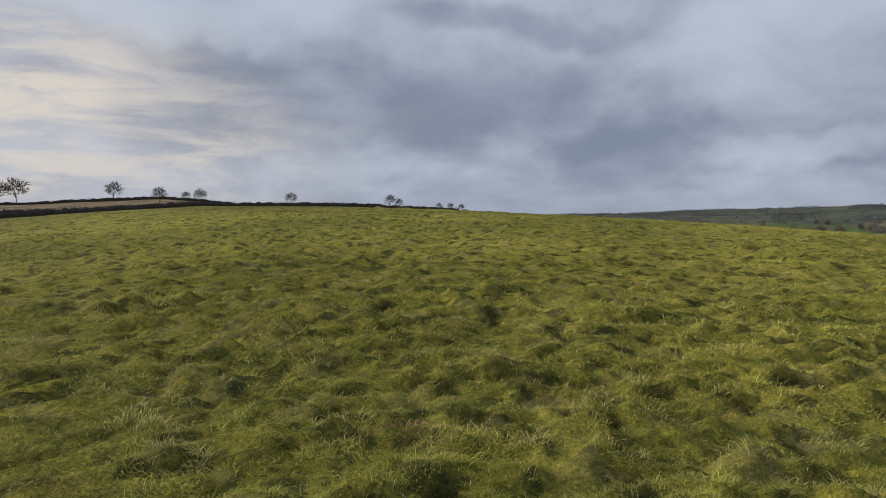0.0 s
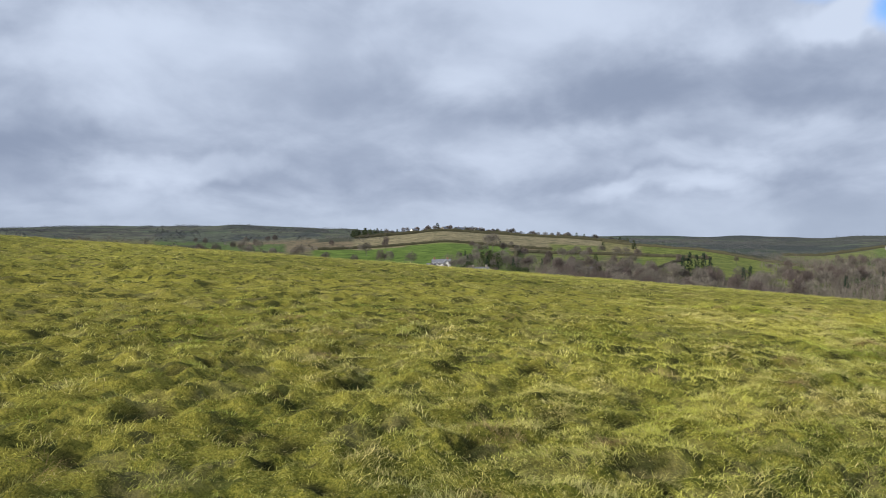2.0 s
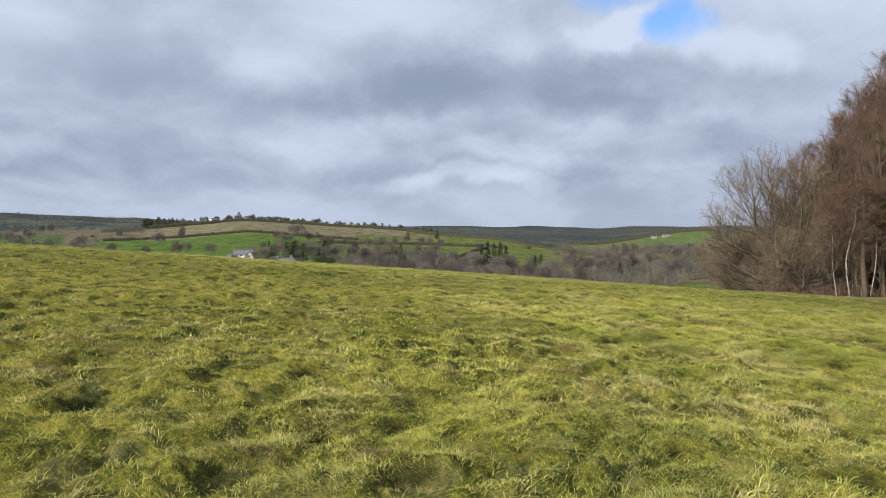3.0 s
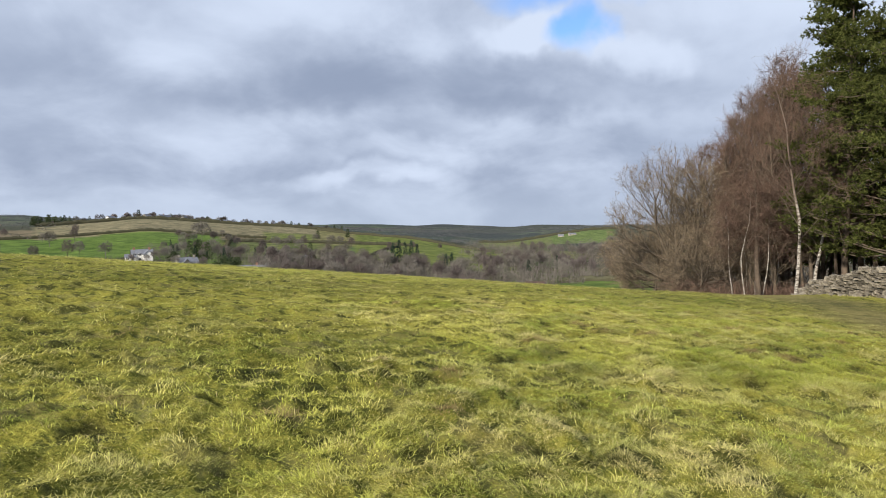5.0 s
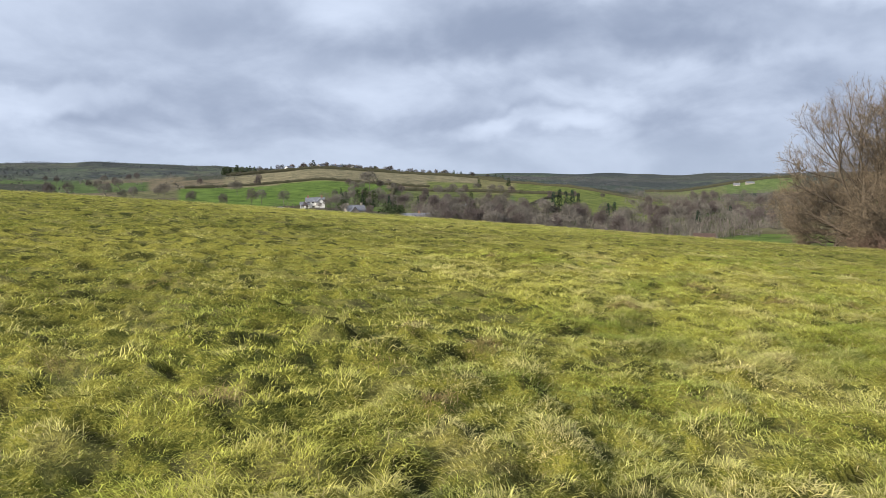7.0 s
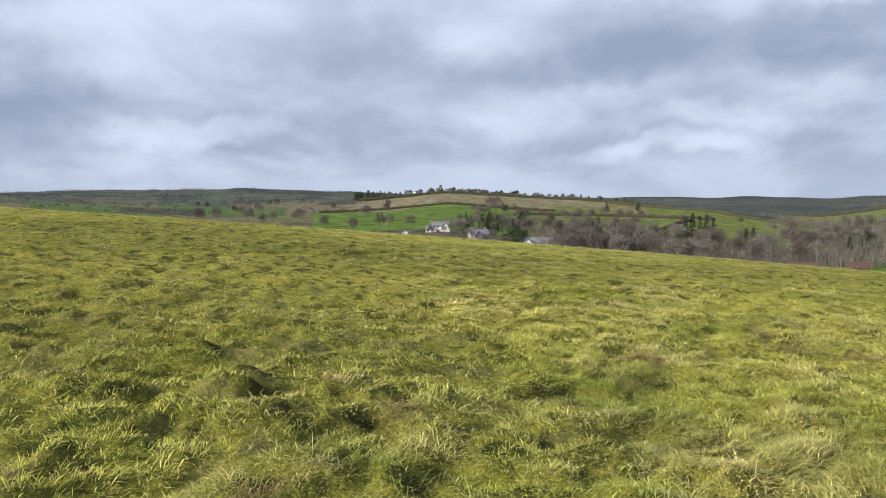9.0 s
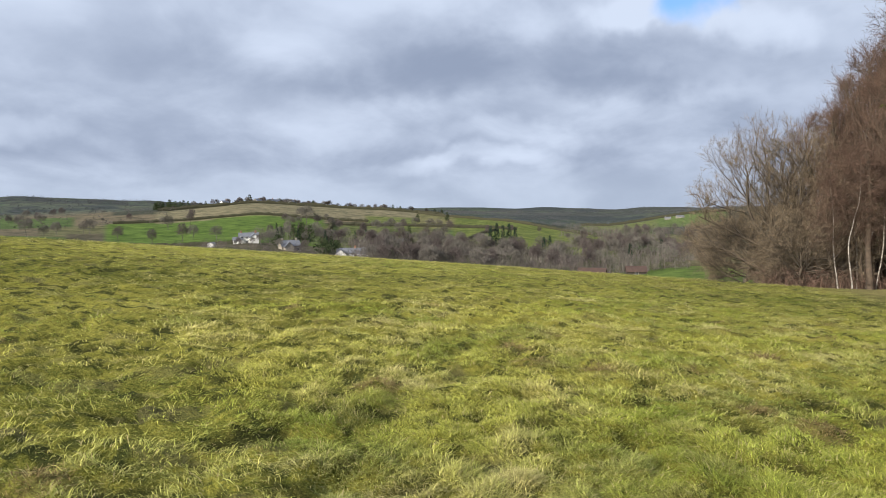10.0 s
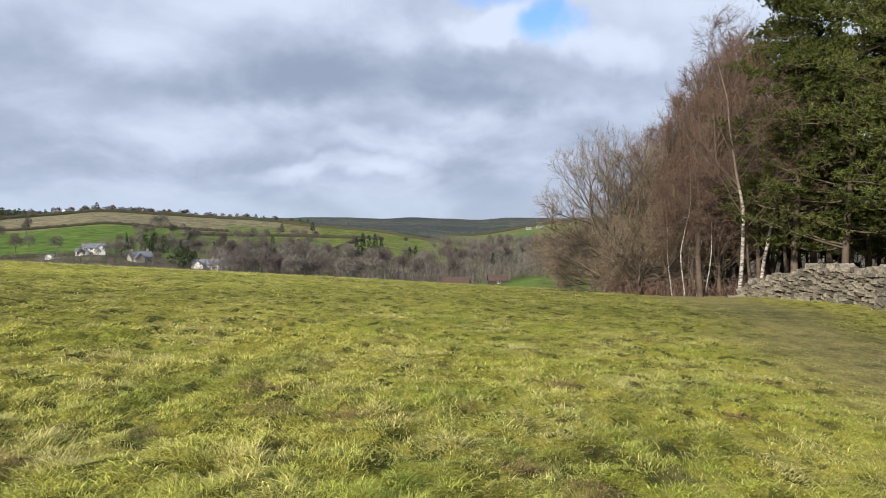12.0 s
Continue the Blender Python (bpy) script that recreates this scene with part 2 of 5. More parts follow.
EVERGREEN = leafy("evergreen_leaves", (0.045, 0.065, 0.03), (0.10, 0.125, 0.06), 0.1, 0.5)
HEDGE = leafy("hedge_twigs", (0.05, 0.05, 0.032), (0.10, 0.095, 0.06), 0.05, 0.3)
WHITE = material("white_render", 0.85, (0.80, 0.79, 0.76), (0.70, 0.69, 0.66), 0.6, 6.0)
SLATE = material("slate", 0.7, (0.20, 0.21, 0.235), (0.14, 0.145, 0.165), 0.8, 6.0, spec=0.3)
TILES = material("red_tiles", 0.85, (0.105, 0.065, 0.052), (0.07, 0.048, 0.04), 0.9, 7.0)
BRICK = material("brick", 0.9, (0.30, 0.17, 0.12), (0.22, 0.12, 0.09), 0.8, 8.0)
RUBBLE = material("house_stone", 0.9, (0.38, 0.34, 0.28), (0.27, 0.24, 0.20), 0.7, 7.0)
DARK_GLASS = material("window_glass", 0.15, (0.03, 0.035, 0.04), (0.05, 0.055, 0.06), 1.0, 4.0, spec=0.5)
TIMBER = material("dark_timber", 0.85, (0.07, 0.06, 0.05), (0.045, 0.04, 0.035), 2.0, 12.0)


# ---------------------------------------------------------------- shape helpers
def lattice_noise(x, y, seed=0):
    """Smooth value noise on the plane, 0 to 1, with a cell one metre wide."""
    x, y = np.asarray(x, float), np.asarray(y, float)
    i, j = np.floor(x).astype(np.int64), np.floor(y).astype(np.int64)
    u, v = x - i, y - j
    u, v = u * u * (3 - 2 * u), v * v * (3 - 2 * v)

    def dot(a, b):
        h = (a * 374761393 + b * 668265263 + seed * 974634777) & 0xFFFFFFFF
        h = ((h ^ (h >> 13)) * 1274126177) & 0xFFFFFFFF
        return ((h ^ (h >> 16)) & 0xFFFF) / 65535.0

    return (dot(i, j) * (1 - u) + dot(i + 1, j) * u) * (1 - v) + (dot(i, j + 1) * (1 - u) + dot(i + 1, j + 1) * u) * v


def mesh_of(name, verts, faces, mats, smooth=False, slots=None):
    me = bpy.data.meshes.new(name)
    verts, faces = np.asarray(verts, np.float32), np.asarray(faces, np.int32)
    k = faces.shape[1]
    me.vertices.add(len(verts))
    me.vertices.foreach_set("co", verts.ravel())
    me.loops.add(faces.size)
    me.loops.foreach_set("vertex_index", faces.ravel())
    me.polygons.add(len(faces))
    me.polygons.foreach_set("loop_start", np.arange(0, faces.size, k, dtype=np.int32))
    for m in mats if isinstance(mats, (list, tuple)) else [mats]:
        me.materials.append(m)
    if slots is not None:
        me.polygons.foreach_set("material_index", np.asarray(slots, np.int32))
    me.polygons.foreach_set("use_smooth", np.full(len(faces), smooth))
    me.update(calc_edges=True)
    return me


def part(name, data, mat, parent, label=""):
    """Links a bmesh or mesh as one object under a thing or a part."""
    if isinstance(data, bmesh.types.BMesh):
        me = bpy.data.meshes.new(name)
        data.to_mesh(me)
        data.free()
        me.materials.append(mat)
    else:
        me = data
    ob = new(name, me)
    ob.parent = parent
    return tagged(ob, label)


def thing(name, m, label, category, group="", kind=""):
    ob = new(name)
    ob.empty_display_size = 0.2
    ob.matrix_basis = m
    return tagged(ob, label, category, group, kind)


# ---------------------------------------------------------------- the land
def field(x, y):
    """The hillside pasture: a smooth shoulder that falls away all round."""
    z = (0.009562 * x + 0.08374 * y - 0.002113 * x * x - 0.001572 * x * y - 0.0005221 * y * y
         + 1.204e-05 * x ** 3 + 1.119e-05 * x * x * y + 2.905e-06 * x * y * y - 1.424e-06 * y ** 3)
    ledge = np.exp(-(x - 33) ** 2 / 98 - np.minimum(y + 7, 60) ** 2 / 32 * (y > -7) - (y < -7) * np.minimum(y + 7, 0) ** 2 / 400)
    return z + 0.5 * ledge


RINGS = np.log(np.array((110, 200, 320, 450, 650, 900, 1400, 2400, 4400.0)))
SLOPES = {}


def bearing_profile(bearing, *heights):
    """Heights of the far land on one bearing, as angles in degrees seen from the pasture, ring by ring."""
    SLOPES[bearing] = heights


bearing_profile(-180, 2, 2, 1.5, 1, .5, .2, .1, 0, 0)
bearing_profile(-90, 1, 1.4, 1.8, 1.2, .6, .2, .1, 0, 0)
bearing_profile(-35, .6, 1.1, 1.7, 2.0, 1.0, .4, .2, .1, .1)
bearing_profile(-22, 1.0, 1.4, 2.0, 2.45, 1.4, .5, .2, .1, .1)
bearing_profile(-9, 1.0, 1.5, 1.75, 1.2, .8, .3, .2, .1, .1)
bearing_profile(1, .2, .7, 1.0, .7, .3, .2, .2, .2, .2)
bearing_profile(10, -1.0, -.8, -.4, 0, .1, .2, .5, .6, .5)
bearing_profile(20, -3.0, -2.5, -2.0, -1.3, -.8, -.3, .2, .6, .6)
bearing_profile(30, -5, -4.5, -3.2, -2.2, -1.5, -.8, .1, .85, .7)
bearing_profile(40, -6, -5, -3.8, -2.7, -1.5, -.4, .1, .4, .4)
bearing_profile(47, -6, -5, -3.6, -2.55, -1.0, .15, -.1, 0, 0)
bearing_profile(56, -7.5, -6.2, -4.7, -3.2, -1.7, -.4, -.6, -.4, -.3)
bearing_profile(66, -8, -7, -5.5, -3.8, -2.1, -1.2, -1.6, -.9, -.42)
bearing_profile(75, -8, -7, -5.7, -4.4, -3.0, -2.4, -1.9, -1.0, -.5)
bearing_profile(82, -8, -6.2, -4.9, -4.7, -3.3, -2.4, -.9, -.6, -.5)
bearing_profile(93, -7, -5.5, -4.4, -3.6, -2.5, -1.6, -.7, -.4, -.4)
bearing_profile(125, -4, -3, -2, -1.5, -1, -.6, -.4, -.2, -.2)
bearing_profile(180, 2, 2, 1.5, 1, .5, .2, .1, 0, 0)


def far_land(x, y):
    r = np.maximum(np.hypot(x, y), 1.0)
    b = np.degrees(np.arctan2(x, y))
    keys = sorted(SLOPES)
    table = np.array([SLOPES[k] for k in keys])
    i = np.clip(np.searchsorted(keys, b) - 1, 0, len(keys) - 2)
    k = np.array(keys, float)
    u = (b - k[i]) / (k[i + 1] - k[i])
    u = u * u * (3 - 2 * u) * 0.5 + u * 0.5
    lr = np.log(r)
    j = np.clip(np.searchsorted(RINGS, lr) - 1, 0, len(RINGS) - 2)
    v = np.clip((lr - RINGS[j]) / (RINGS[j + 1] - RINGS[j]), 0, 1)
    v = v * v * (3 - 2 * v) * 0.4 + v * 0.6
    el = (table[i, j] * (1 - u) + table[i + 1, j] * u) * (1 - v) + (table[i, j + 1] * (1 - u) + table[i + 1, j + 1] * u) * v
    el = el + np.clip((r - 1000) / 900, 0, 1) * ((lattice_noise(b / 7.0, lr * 2.2, 61) - 0.5) * 0.36 + (lattice_noise(b / 2.6, lr * 4.0, 62) - 0.5) * 0.2)
    rough = (lattice_noise(x / 60, y / 60, 5) - 0.5) * 2.0 + (lattice_noise(x / 23, y / 23, 6) - 0.5) * 0.8
    return 1.6 + r * np.tan(np.radians(el)) + rough * np.clip((r - 100) / 300, 0, 1)


def track_band(x, y):
    """1 on the trodden track along the wood, 0 on the pasture."""
    middle = -4.15 + 0.150 * (x - 20) + 0.0012 * (x - 20) ** 2
    off = np.abs(y - middle - (lattice_noise(x / 2.3, y / 2.3, 12) - 0.5) * 1.2) / np.clip(1.7 - 0.01 * (x - 20), 0.6, 2.0)
    return np.clip(1.35 - off, 0, 1) * np.clip((x - 3) / 5, 0, 1) * (x < 44)


def clumps(x, y, cell, seed):
    """Grass tussocks on a jittered grid: distance from the nearest one's middle (1 at its rim), the way out from it, and its own chance."""
    gx, gy = np.floor(x / cell), np.floor(y / cell)
    best, ox, oy, luck = np.full(np.shape(x), 9.0), np.zeros(np.shape(x)), np.zeros(np.shape(x)), np.zeros(np.shape(x))
    for i in (-1, 0, 1):
        for j in (-1, 0, 1):
            a, b = gx + i, gy + j
            h = np.sin(a * 127.1 + b * 311.7 + seed) * 43758.5453
            k = np.sin(a * 269.5 + b * 183.3 + seed) * 24634.6345
            m = np.sin(a * 419.2 + b * 371.9 + seed) * 35412.7711
            px, py = (a + h - np.floor(h)) * cell, (b + k - np.floor(k)) * cell
            d = np.hypot((x - px), (y - py) * 1.15) / (cell * 0.72)
            near = d < best
            best = np.where(near, d, best)
            ox, oy = np.where(near, x - px, ox), np.where(near, y - py, oy)
            luck = np.where(near, m - np.floor(m), luck)
    return best, ox, oy, luck


def sward_light_wear(x, y):
    """The sward is greener and dimmer where the walk begins, paler farther on: cloud shade and sun put into its colour.
    It is worn and olive towards the wood.
    """
    worn = np.clip((0.5 * x - y - 3.4) / 8.0, 0, 1)
    return (0.90 + 0.28 * np.clip((x - 0.5 - 0.15 * y) / 5.0, 0, 1)) * (1 - 0.2 * worn)


def shade_soil_spots(x, y):
    """Small dark marks, wider than deep, scattered over the sward: tussock shade and dark soil put into the colour. 1
    in their middle.
    """
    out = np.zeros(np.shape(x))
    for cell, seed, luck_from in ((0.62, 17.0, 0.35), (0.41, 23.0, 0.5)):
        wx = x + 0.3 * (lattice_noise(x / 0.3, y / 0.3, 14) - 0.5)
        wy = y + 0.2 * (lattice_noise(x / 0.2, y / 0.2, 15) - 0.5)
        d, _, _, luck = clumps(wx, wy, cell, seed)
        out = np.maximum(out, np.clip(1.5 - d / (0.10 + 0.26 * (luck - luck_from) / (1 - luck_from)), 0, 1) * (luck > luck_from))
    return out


def tussocks(x, y):
    """Lumps of the grazed sward, flat on the track."""
    a = np.abs(lattice_noise(x / 0.62 + 3, y / 0.50, 1) - 0.5) * 2
    c = lattice_noise(x / 1.7, y / 1.4, 3)
    d = lattice_noise(x / 5.0, y / 4.0, 4)
    wx, wy = x + 0.22 * (lattice_noise(x / 0.35, y / 0.35, 7) - 0.5), y + 0.22 * (lattice_noise(x / 0.35, y / 0.35, 8) - 0.5)
    d1, _, _, l1 = clumps(wx, wy, 0.29, 1.0)
    d3, _, _, l3 = clumps(wx, wy, 0.155, 9.0)
    d2, _, _, l2 = clumps(wx, wy, 0.50, 5.0)
    e = np.clip(1 - d1 * d1, 0, 1) * (0.25 + 0.75 * l1) * (0.45 + 0.9 * c)
    f = np.clip(1.25 * (1 - d2 ** 3), 0, 1) * np.clip(l2 * 1.7 - 0.75, 0, 1)
    lump = 0.02 * (1 - a) + 0.095 * e + 0.065 * f + 0.055 * np.clip(1 - d3 * d3, 0, 1) * l3 + 0.02 * c + 0.07 * d
    wild = np.clip(1.2 - 0.022 * np.clip(x, -5, 20), 0.75, 1.25)
    return 0.85 * (lump - 0.11 - 0.05 * shade_soil_spots(x, y)) * wild * (1 - 0.8 * track_band(x, y))


def ground_z(x, y, lumps=True):
    x, y = np.asarray(x, float), np.asarray(y, float)
    r = np.hypot(x, y)
    t = np.clip((r - 62) / 75, 0, 1)
    t = t * t * (3 - 2 * t)
    near = np.clip(r, 0, 137) / np.maximum(r, 1e-6)
    z = field(x * near, y * near) * (1 - t) + far_land(x, y) * t
    if lumps:
        z = z + tussocks(x, y) * np.clip((75 - r) / 25, 0, 1)
    return z


def land_colour(x, y):
    """Base colour of the land: sward, track, leys, stubble, woodland floor. Distance haze and tussock shade are painted
    in.
    """
    r, b = np.hypot(x, y), np.degrees(np.arctan2(x, y))
    n = lattice_noise(x / 9, y / 9, 21)[..., None]
    m = lattice_noise(x / 1.3, y / 1.3, 22)[..., None]
    open_sward = np.clip((r - 22) / 30, 0, 1)[..., None]
    sward = (np.array((0.225, 0.225, 0.042)) * (1 - open_sward) + np.array((0.19, 0.198, 0.038)) * open_sward) * (0.8 + 0.4 * n) + np.array((0.04, 0.03, 0.010)) * m
    # turf under the near blades is darker: thatch, plus shade put into its colour
    cover = sward * (sward_light_wear(x, y) * (0.80 + 0.20 * np.clip((r - 8) / 16, 0, 1)))[..., None]
    # tussock shade and dark soil painted on the near turf
    spot = np.where(r < 60, shade_soil_spots(x, y), 0)[..., None] * 0.85
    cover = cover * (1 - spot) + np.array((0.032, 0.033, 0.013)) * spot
    track = track_band(x, y)[..., None]
    cover = cover * (1 - 0.75 * track) + np.array((0.215, 0.185, 0.085)) * 0.75 * track
    for ex, ey, er in ((17.4, -3.9, 0.5), (27.3, -6.7, 0.6), (28.6, -5.9, 0.4), (20.5, -4.7, 0.3)):
        bare = np.clip(1.4 - np.hypot((x - ex) / 1.7, y - ey) / er - (m[..., 0] - 0.5), 0, 1)[..., None]
        cover = cover * (1 - bare) + np.array((0.22, 0.165, 0.10)) * bare
    wood = (1 / (1 + np.exp(-np.clip(x - 39 - 0.6 * np.clip(-y, -4, 30) * (y < 0) * -0.35, -50, 50))) * (y < 7) * (y > -70) * (x < 110) * (r < 130))[..., None]
    cover = cover * (1 - wood) + np.array((0.085, 0.065, 0.04)) * wood
    # far fields: a patchwork with straight edges along and across the slopes
    plot = np.floor(b / 6 + np.sin(np.floor(np.log(np.maximum(r, 1)) * 4.0)) * 3) * 7.1 + np.floor(np.log(np.maximum(r, 1)) * 4.0) * 3.7
    pick = np.modf(np.abs(np.sin(plot) * 43758.5))[0][..., None]
    patch = np.where(pick < 0.42, np.array((0.085, 0.125, 0.045)), np.where(pick < 0.6, np.array((0.13, 0.13, 0.065)), np.where(pick < 0.85, np.array((0.065, 0.07, 0.05)), np.array((0.15, 0.13, 0.085)))))
    lr = np.log(np.maximum(r, 1))
    strip = lattice_noise(b / 2.4 + 7 * np.floor(lr * 9), lr * 17, 63) * 0.6 + lattice_noise(b / 0.9, lr * 40, 64) * 0.4
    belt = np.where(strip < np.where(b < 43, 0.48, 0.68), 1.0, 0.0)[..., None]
    # beyond 950 m the land turns blue-grey: distance haze put into the colour
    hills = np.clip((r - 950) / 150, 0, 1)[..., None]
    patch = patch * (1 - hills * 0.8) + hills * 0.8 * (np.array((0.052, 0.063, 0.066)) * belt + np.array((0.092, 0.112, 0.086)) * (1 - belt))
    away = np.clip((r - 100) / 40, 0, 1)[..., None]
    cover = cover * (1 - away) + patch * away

    def plot_in(b0, b1, r0, r1, colour, slant=0.0):
        nonlocal cover
        rr = r * (1 + slant * (b - (b0 + b1) / 2))
        inside = ((b > b0) & (b < b1) & (rr > r0) & (rr < r1))[..., None]
        cover = np.where(inside, np.array(colour) * (0.92 + 0.16 * n), cover)

    plot_in(34, 84, 140, 560, (0.10, 0.092, 0.06))
    plot_in(36.5, 52.5, 395, 705, (0.098, 0.155, 0.034))
    plot_in(40, 60, 712, 960, (0.195, 0.178, 0.108), -0.004)
    plot_in(52.5, 60, 395, 640, (0.115, 0.135, 0.05))
    plot_in(56, 64, 620, 800, (0.13, 0.155, 0.05))
    plot_in(60, 68, 640, 1000, (0.17, 0.165, 0.075))
    plot_in(63, 76, 480, 850, (0.135, 0.165, 0.045), 0.012)
    plot_in(76, 90, 150, 330, (0.105, 0.155, 0.036))
    plot_in(66, 76, 150, 250, (0.12, 0.17, 0.045))
    plot_in(79, 84, 1050, 1420, (0.12, 0.165, 0.055))
    plot_in(73, 79, 1000, 1380, (0.14, 0.165, 0.06))
    plot_in(-40, 0, 140, 305, (0.115, 0.125, 0.035))
    plot_in(88, 150, 100, 420, (0.075, 0.065, 0.045))
    stubble = ((b > -60) & (b < -18.5) & (r > np.maximum(66, 152 + (b + 36) * 9.0)) & (r < 520))[..., None]
    cover = np.where(stubble, np.array((0.175, 0.14, 0.09)) * (0.9 + 0.2 * n), cover)
    grazed = (np.clip((110 - r) / 30, 0, 1) * (1 - 0.8 * track[..., 0]) * (1 - wood[..., 0]))[..., None]
    return np.concatenate([np.broadcast_to(cover, r.shape + (3,)), grazed], -1)


def build_ground():
    bearings = np.concatenate([np.arange(-42, 124, 0.42), np.arange(124, 318, 2.0)])
    radii = np.concatenate([[0.0], np.exp(np.arange(math.log(0.6), math.log(16), 0.0095)), np.exp(np.arange(math.log(16), math.log(70), 0.0145)), np.exp(np.arange(math.log(71), math.log(4700), 0.024))])
    cx, cy = 3.0, -0.5
    a = np.radians(bearings)
    x = cx + radii[1:, None] * np.sin(a)[None]
    y = cy + radii[1:, None] * np.cos(a)[None]
    x, y = np.concatenate([[cx], x.ravel()]), np.concatenate([[cy], y.ravel()])
    verts = np.stack([x, y, ground_z(x, y)], 1)
    n, rings = len(bearings), len(radii) - 1
    i, j = np.meshgrid(np.arange(rings - 1), np.arange(n), indexing="ij")
    k = (j + 1) % n
    faces = np.stack([1 + i * n + j, 1 + (i + 1) * n + j, 1 + (i + 1) * n + k, 1 + i * n + k], -1).reshape(-1, 4)[:, ::-1]
    hub = np.stack([np.zeros(n, int), np.zeros(n, int), 1 + np.arange(n), 1 + (np.arange(n) + 1) % n], 1)
    me = mesh_of("ground", verts, faces, TURF, True)
    att = me.color_attributes.new("land", "FLOAT_COLOR", "POINT")
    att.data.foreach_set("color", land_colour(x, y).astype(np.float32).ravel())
    bm = bmesh.new()
    bm.from_mesh(me)
    bm.verts.ensure_lookup_table()
    for t in range(n):
        bm.faces.new((bm.verts[0], bm.verts[1 + (t + 1) % n], bm.verts[1 + t])).smooth = True
    bm.to_mesh(me)
    bm.free()
    tagged(new("ground", me), "rolling green pasture hillside with valley fields beyond", "ground", kind="structure")


build_ground()


def on_ground(x, y, sink=0.0, turn=0.0):
    return pose(x, y, float(ground_z(x, y, math.hypot(x, y) < 70)) - sink, 0, 0, turn)


def from_end(bearing, distance):
    """Plan position at a bearing and distance from the end of the walk."""
    return 8.8 + distance * math.sin(radians(bearing)), -0.84 + distance * math.cos(radians(bearing))


def from_start(bearing, distance):
    return distance * math.sin(radians(bearing)), distance * math.cos(radians(bearing))

# ---------------------------------------------------------------- trees
class Wood:
    """Collects tubes (limbs) and slivers (twigs, needles) for one tree."""

    def __init__(self, seed):
        self.rng = random.Random(seed)
        self.v, self.f = [], []
        self.tv, self.count = [], 0

    def tube(self, points, radii, sides):
        """A tapered tube along the points."""
        start = len(self.v)
        for i, p in enumerate(points):
            way = (points[min(i + 1, len(points) - 1)] - points[max(i - 1, 0)]).normalized()
            side = way.orthogonal().normalized()
            up = way.cross(side)
            for s in range(sides):
                a = 2 * math.pi * s / sides
                self.v.append(p + (side * math.cos(a) + up * math.sin(a)) * radii[i])
        for i in range(len(points) - 1):
            for s in range(sides):
                a, b = start + i * sides + s, start + i * sides + (s + 1) % sides
                self.f.append((a, b, b + sides, a + sides))

    def sliver(self, p, q, width):
        """One thin triangle from p to q."""
        r = self.rng
        side = (q - p).cross(Vector((r.gauss(0, 1), r.gauss(0, 1), r.gauss(0, 1)))).normalized() * width
        self.tv += [p - side, p + side, q]

    def limb(self, start, way, length, radius, bend, droop, steps, sides, tip=0.25):
        """A wandering limb. Returns its points."""
        r, points, p, w = self.rng, [start], start.copy(), way.normalized()
        for _ in range(steps):
            w = (w + Vector((r.gauss(0, bend), r.gauss(0, bend), r.gauss(0, bend) + droop))).normalized()
            p = p + w * (length / steps)
            points.append(p)
        self.tube(points, [radius * (1 - (1 - tip) * i / steps) for i in range(steps + 1)], sides)
        return points

    def meshes(self, bark, twigs):
        v = np.array([tuple(p) for p in self.v])
        limbs = mesh_of("branch_frame", v, self.f, bark, True)
        t = np.array([tuple(p) for p in self.tv]).reshape(-1, 3)
        crown = mesh_of("crown", t, np.arange(len(t)).reshape(-1, 3), twigs) if len(t) else None
        return limbs, crown


def along(points, t):
    s = t * (len(points) - 1)
    i = min(int(s), len(points) - 2)
    return points[i].lerp(points[i + 1], s - i), (points[i + 1] - points[i]).normalized()


def fork(r, way, low, high):
    """A direction that leaves way by low to high degrees, on any side."""
    side = way.orthogonal().normalized()
    side.rotate(Matrix.Rotation(r.uniform(0, 2 * math.pi), 3, way))
    a = radians(r.uniform(low, high))
    return way * math.cos(a) + side * math.sin(a)


def sprays(w, points, number, length, width, droop=0.0, low=20, high=60, from_t=0.1):
    """Fine twigs along a branch, each with side twigs."""
    r = w.rng
    for _ in range(number):
        p, way = along(points, r.uniform(from_t, 1.0))
        d = fork(r, way, low, high)
        d.z += droop
        n = length * r.uniform(0.5, 1.2)
        q = p + d.normalized() * n
        w.sliver(p, q, width)
        for _ in range(3):
            t = r.uniform(0.2, 0.9)
            e = fork(r, d.normalized(), 20, 55)
            e.z += droop
            w.sliver(p.lerp(q, t), p.lerp(q, t) + e.normalized() * n * r.uniform(0.3, 0.6), width * 0.8)


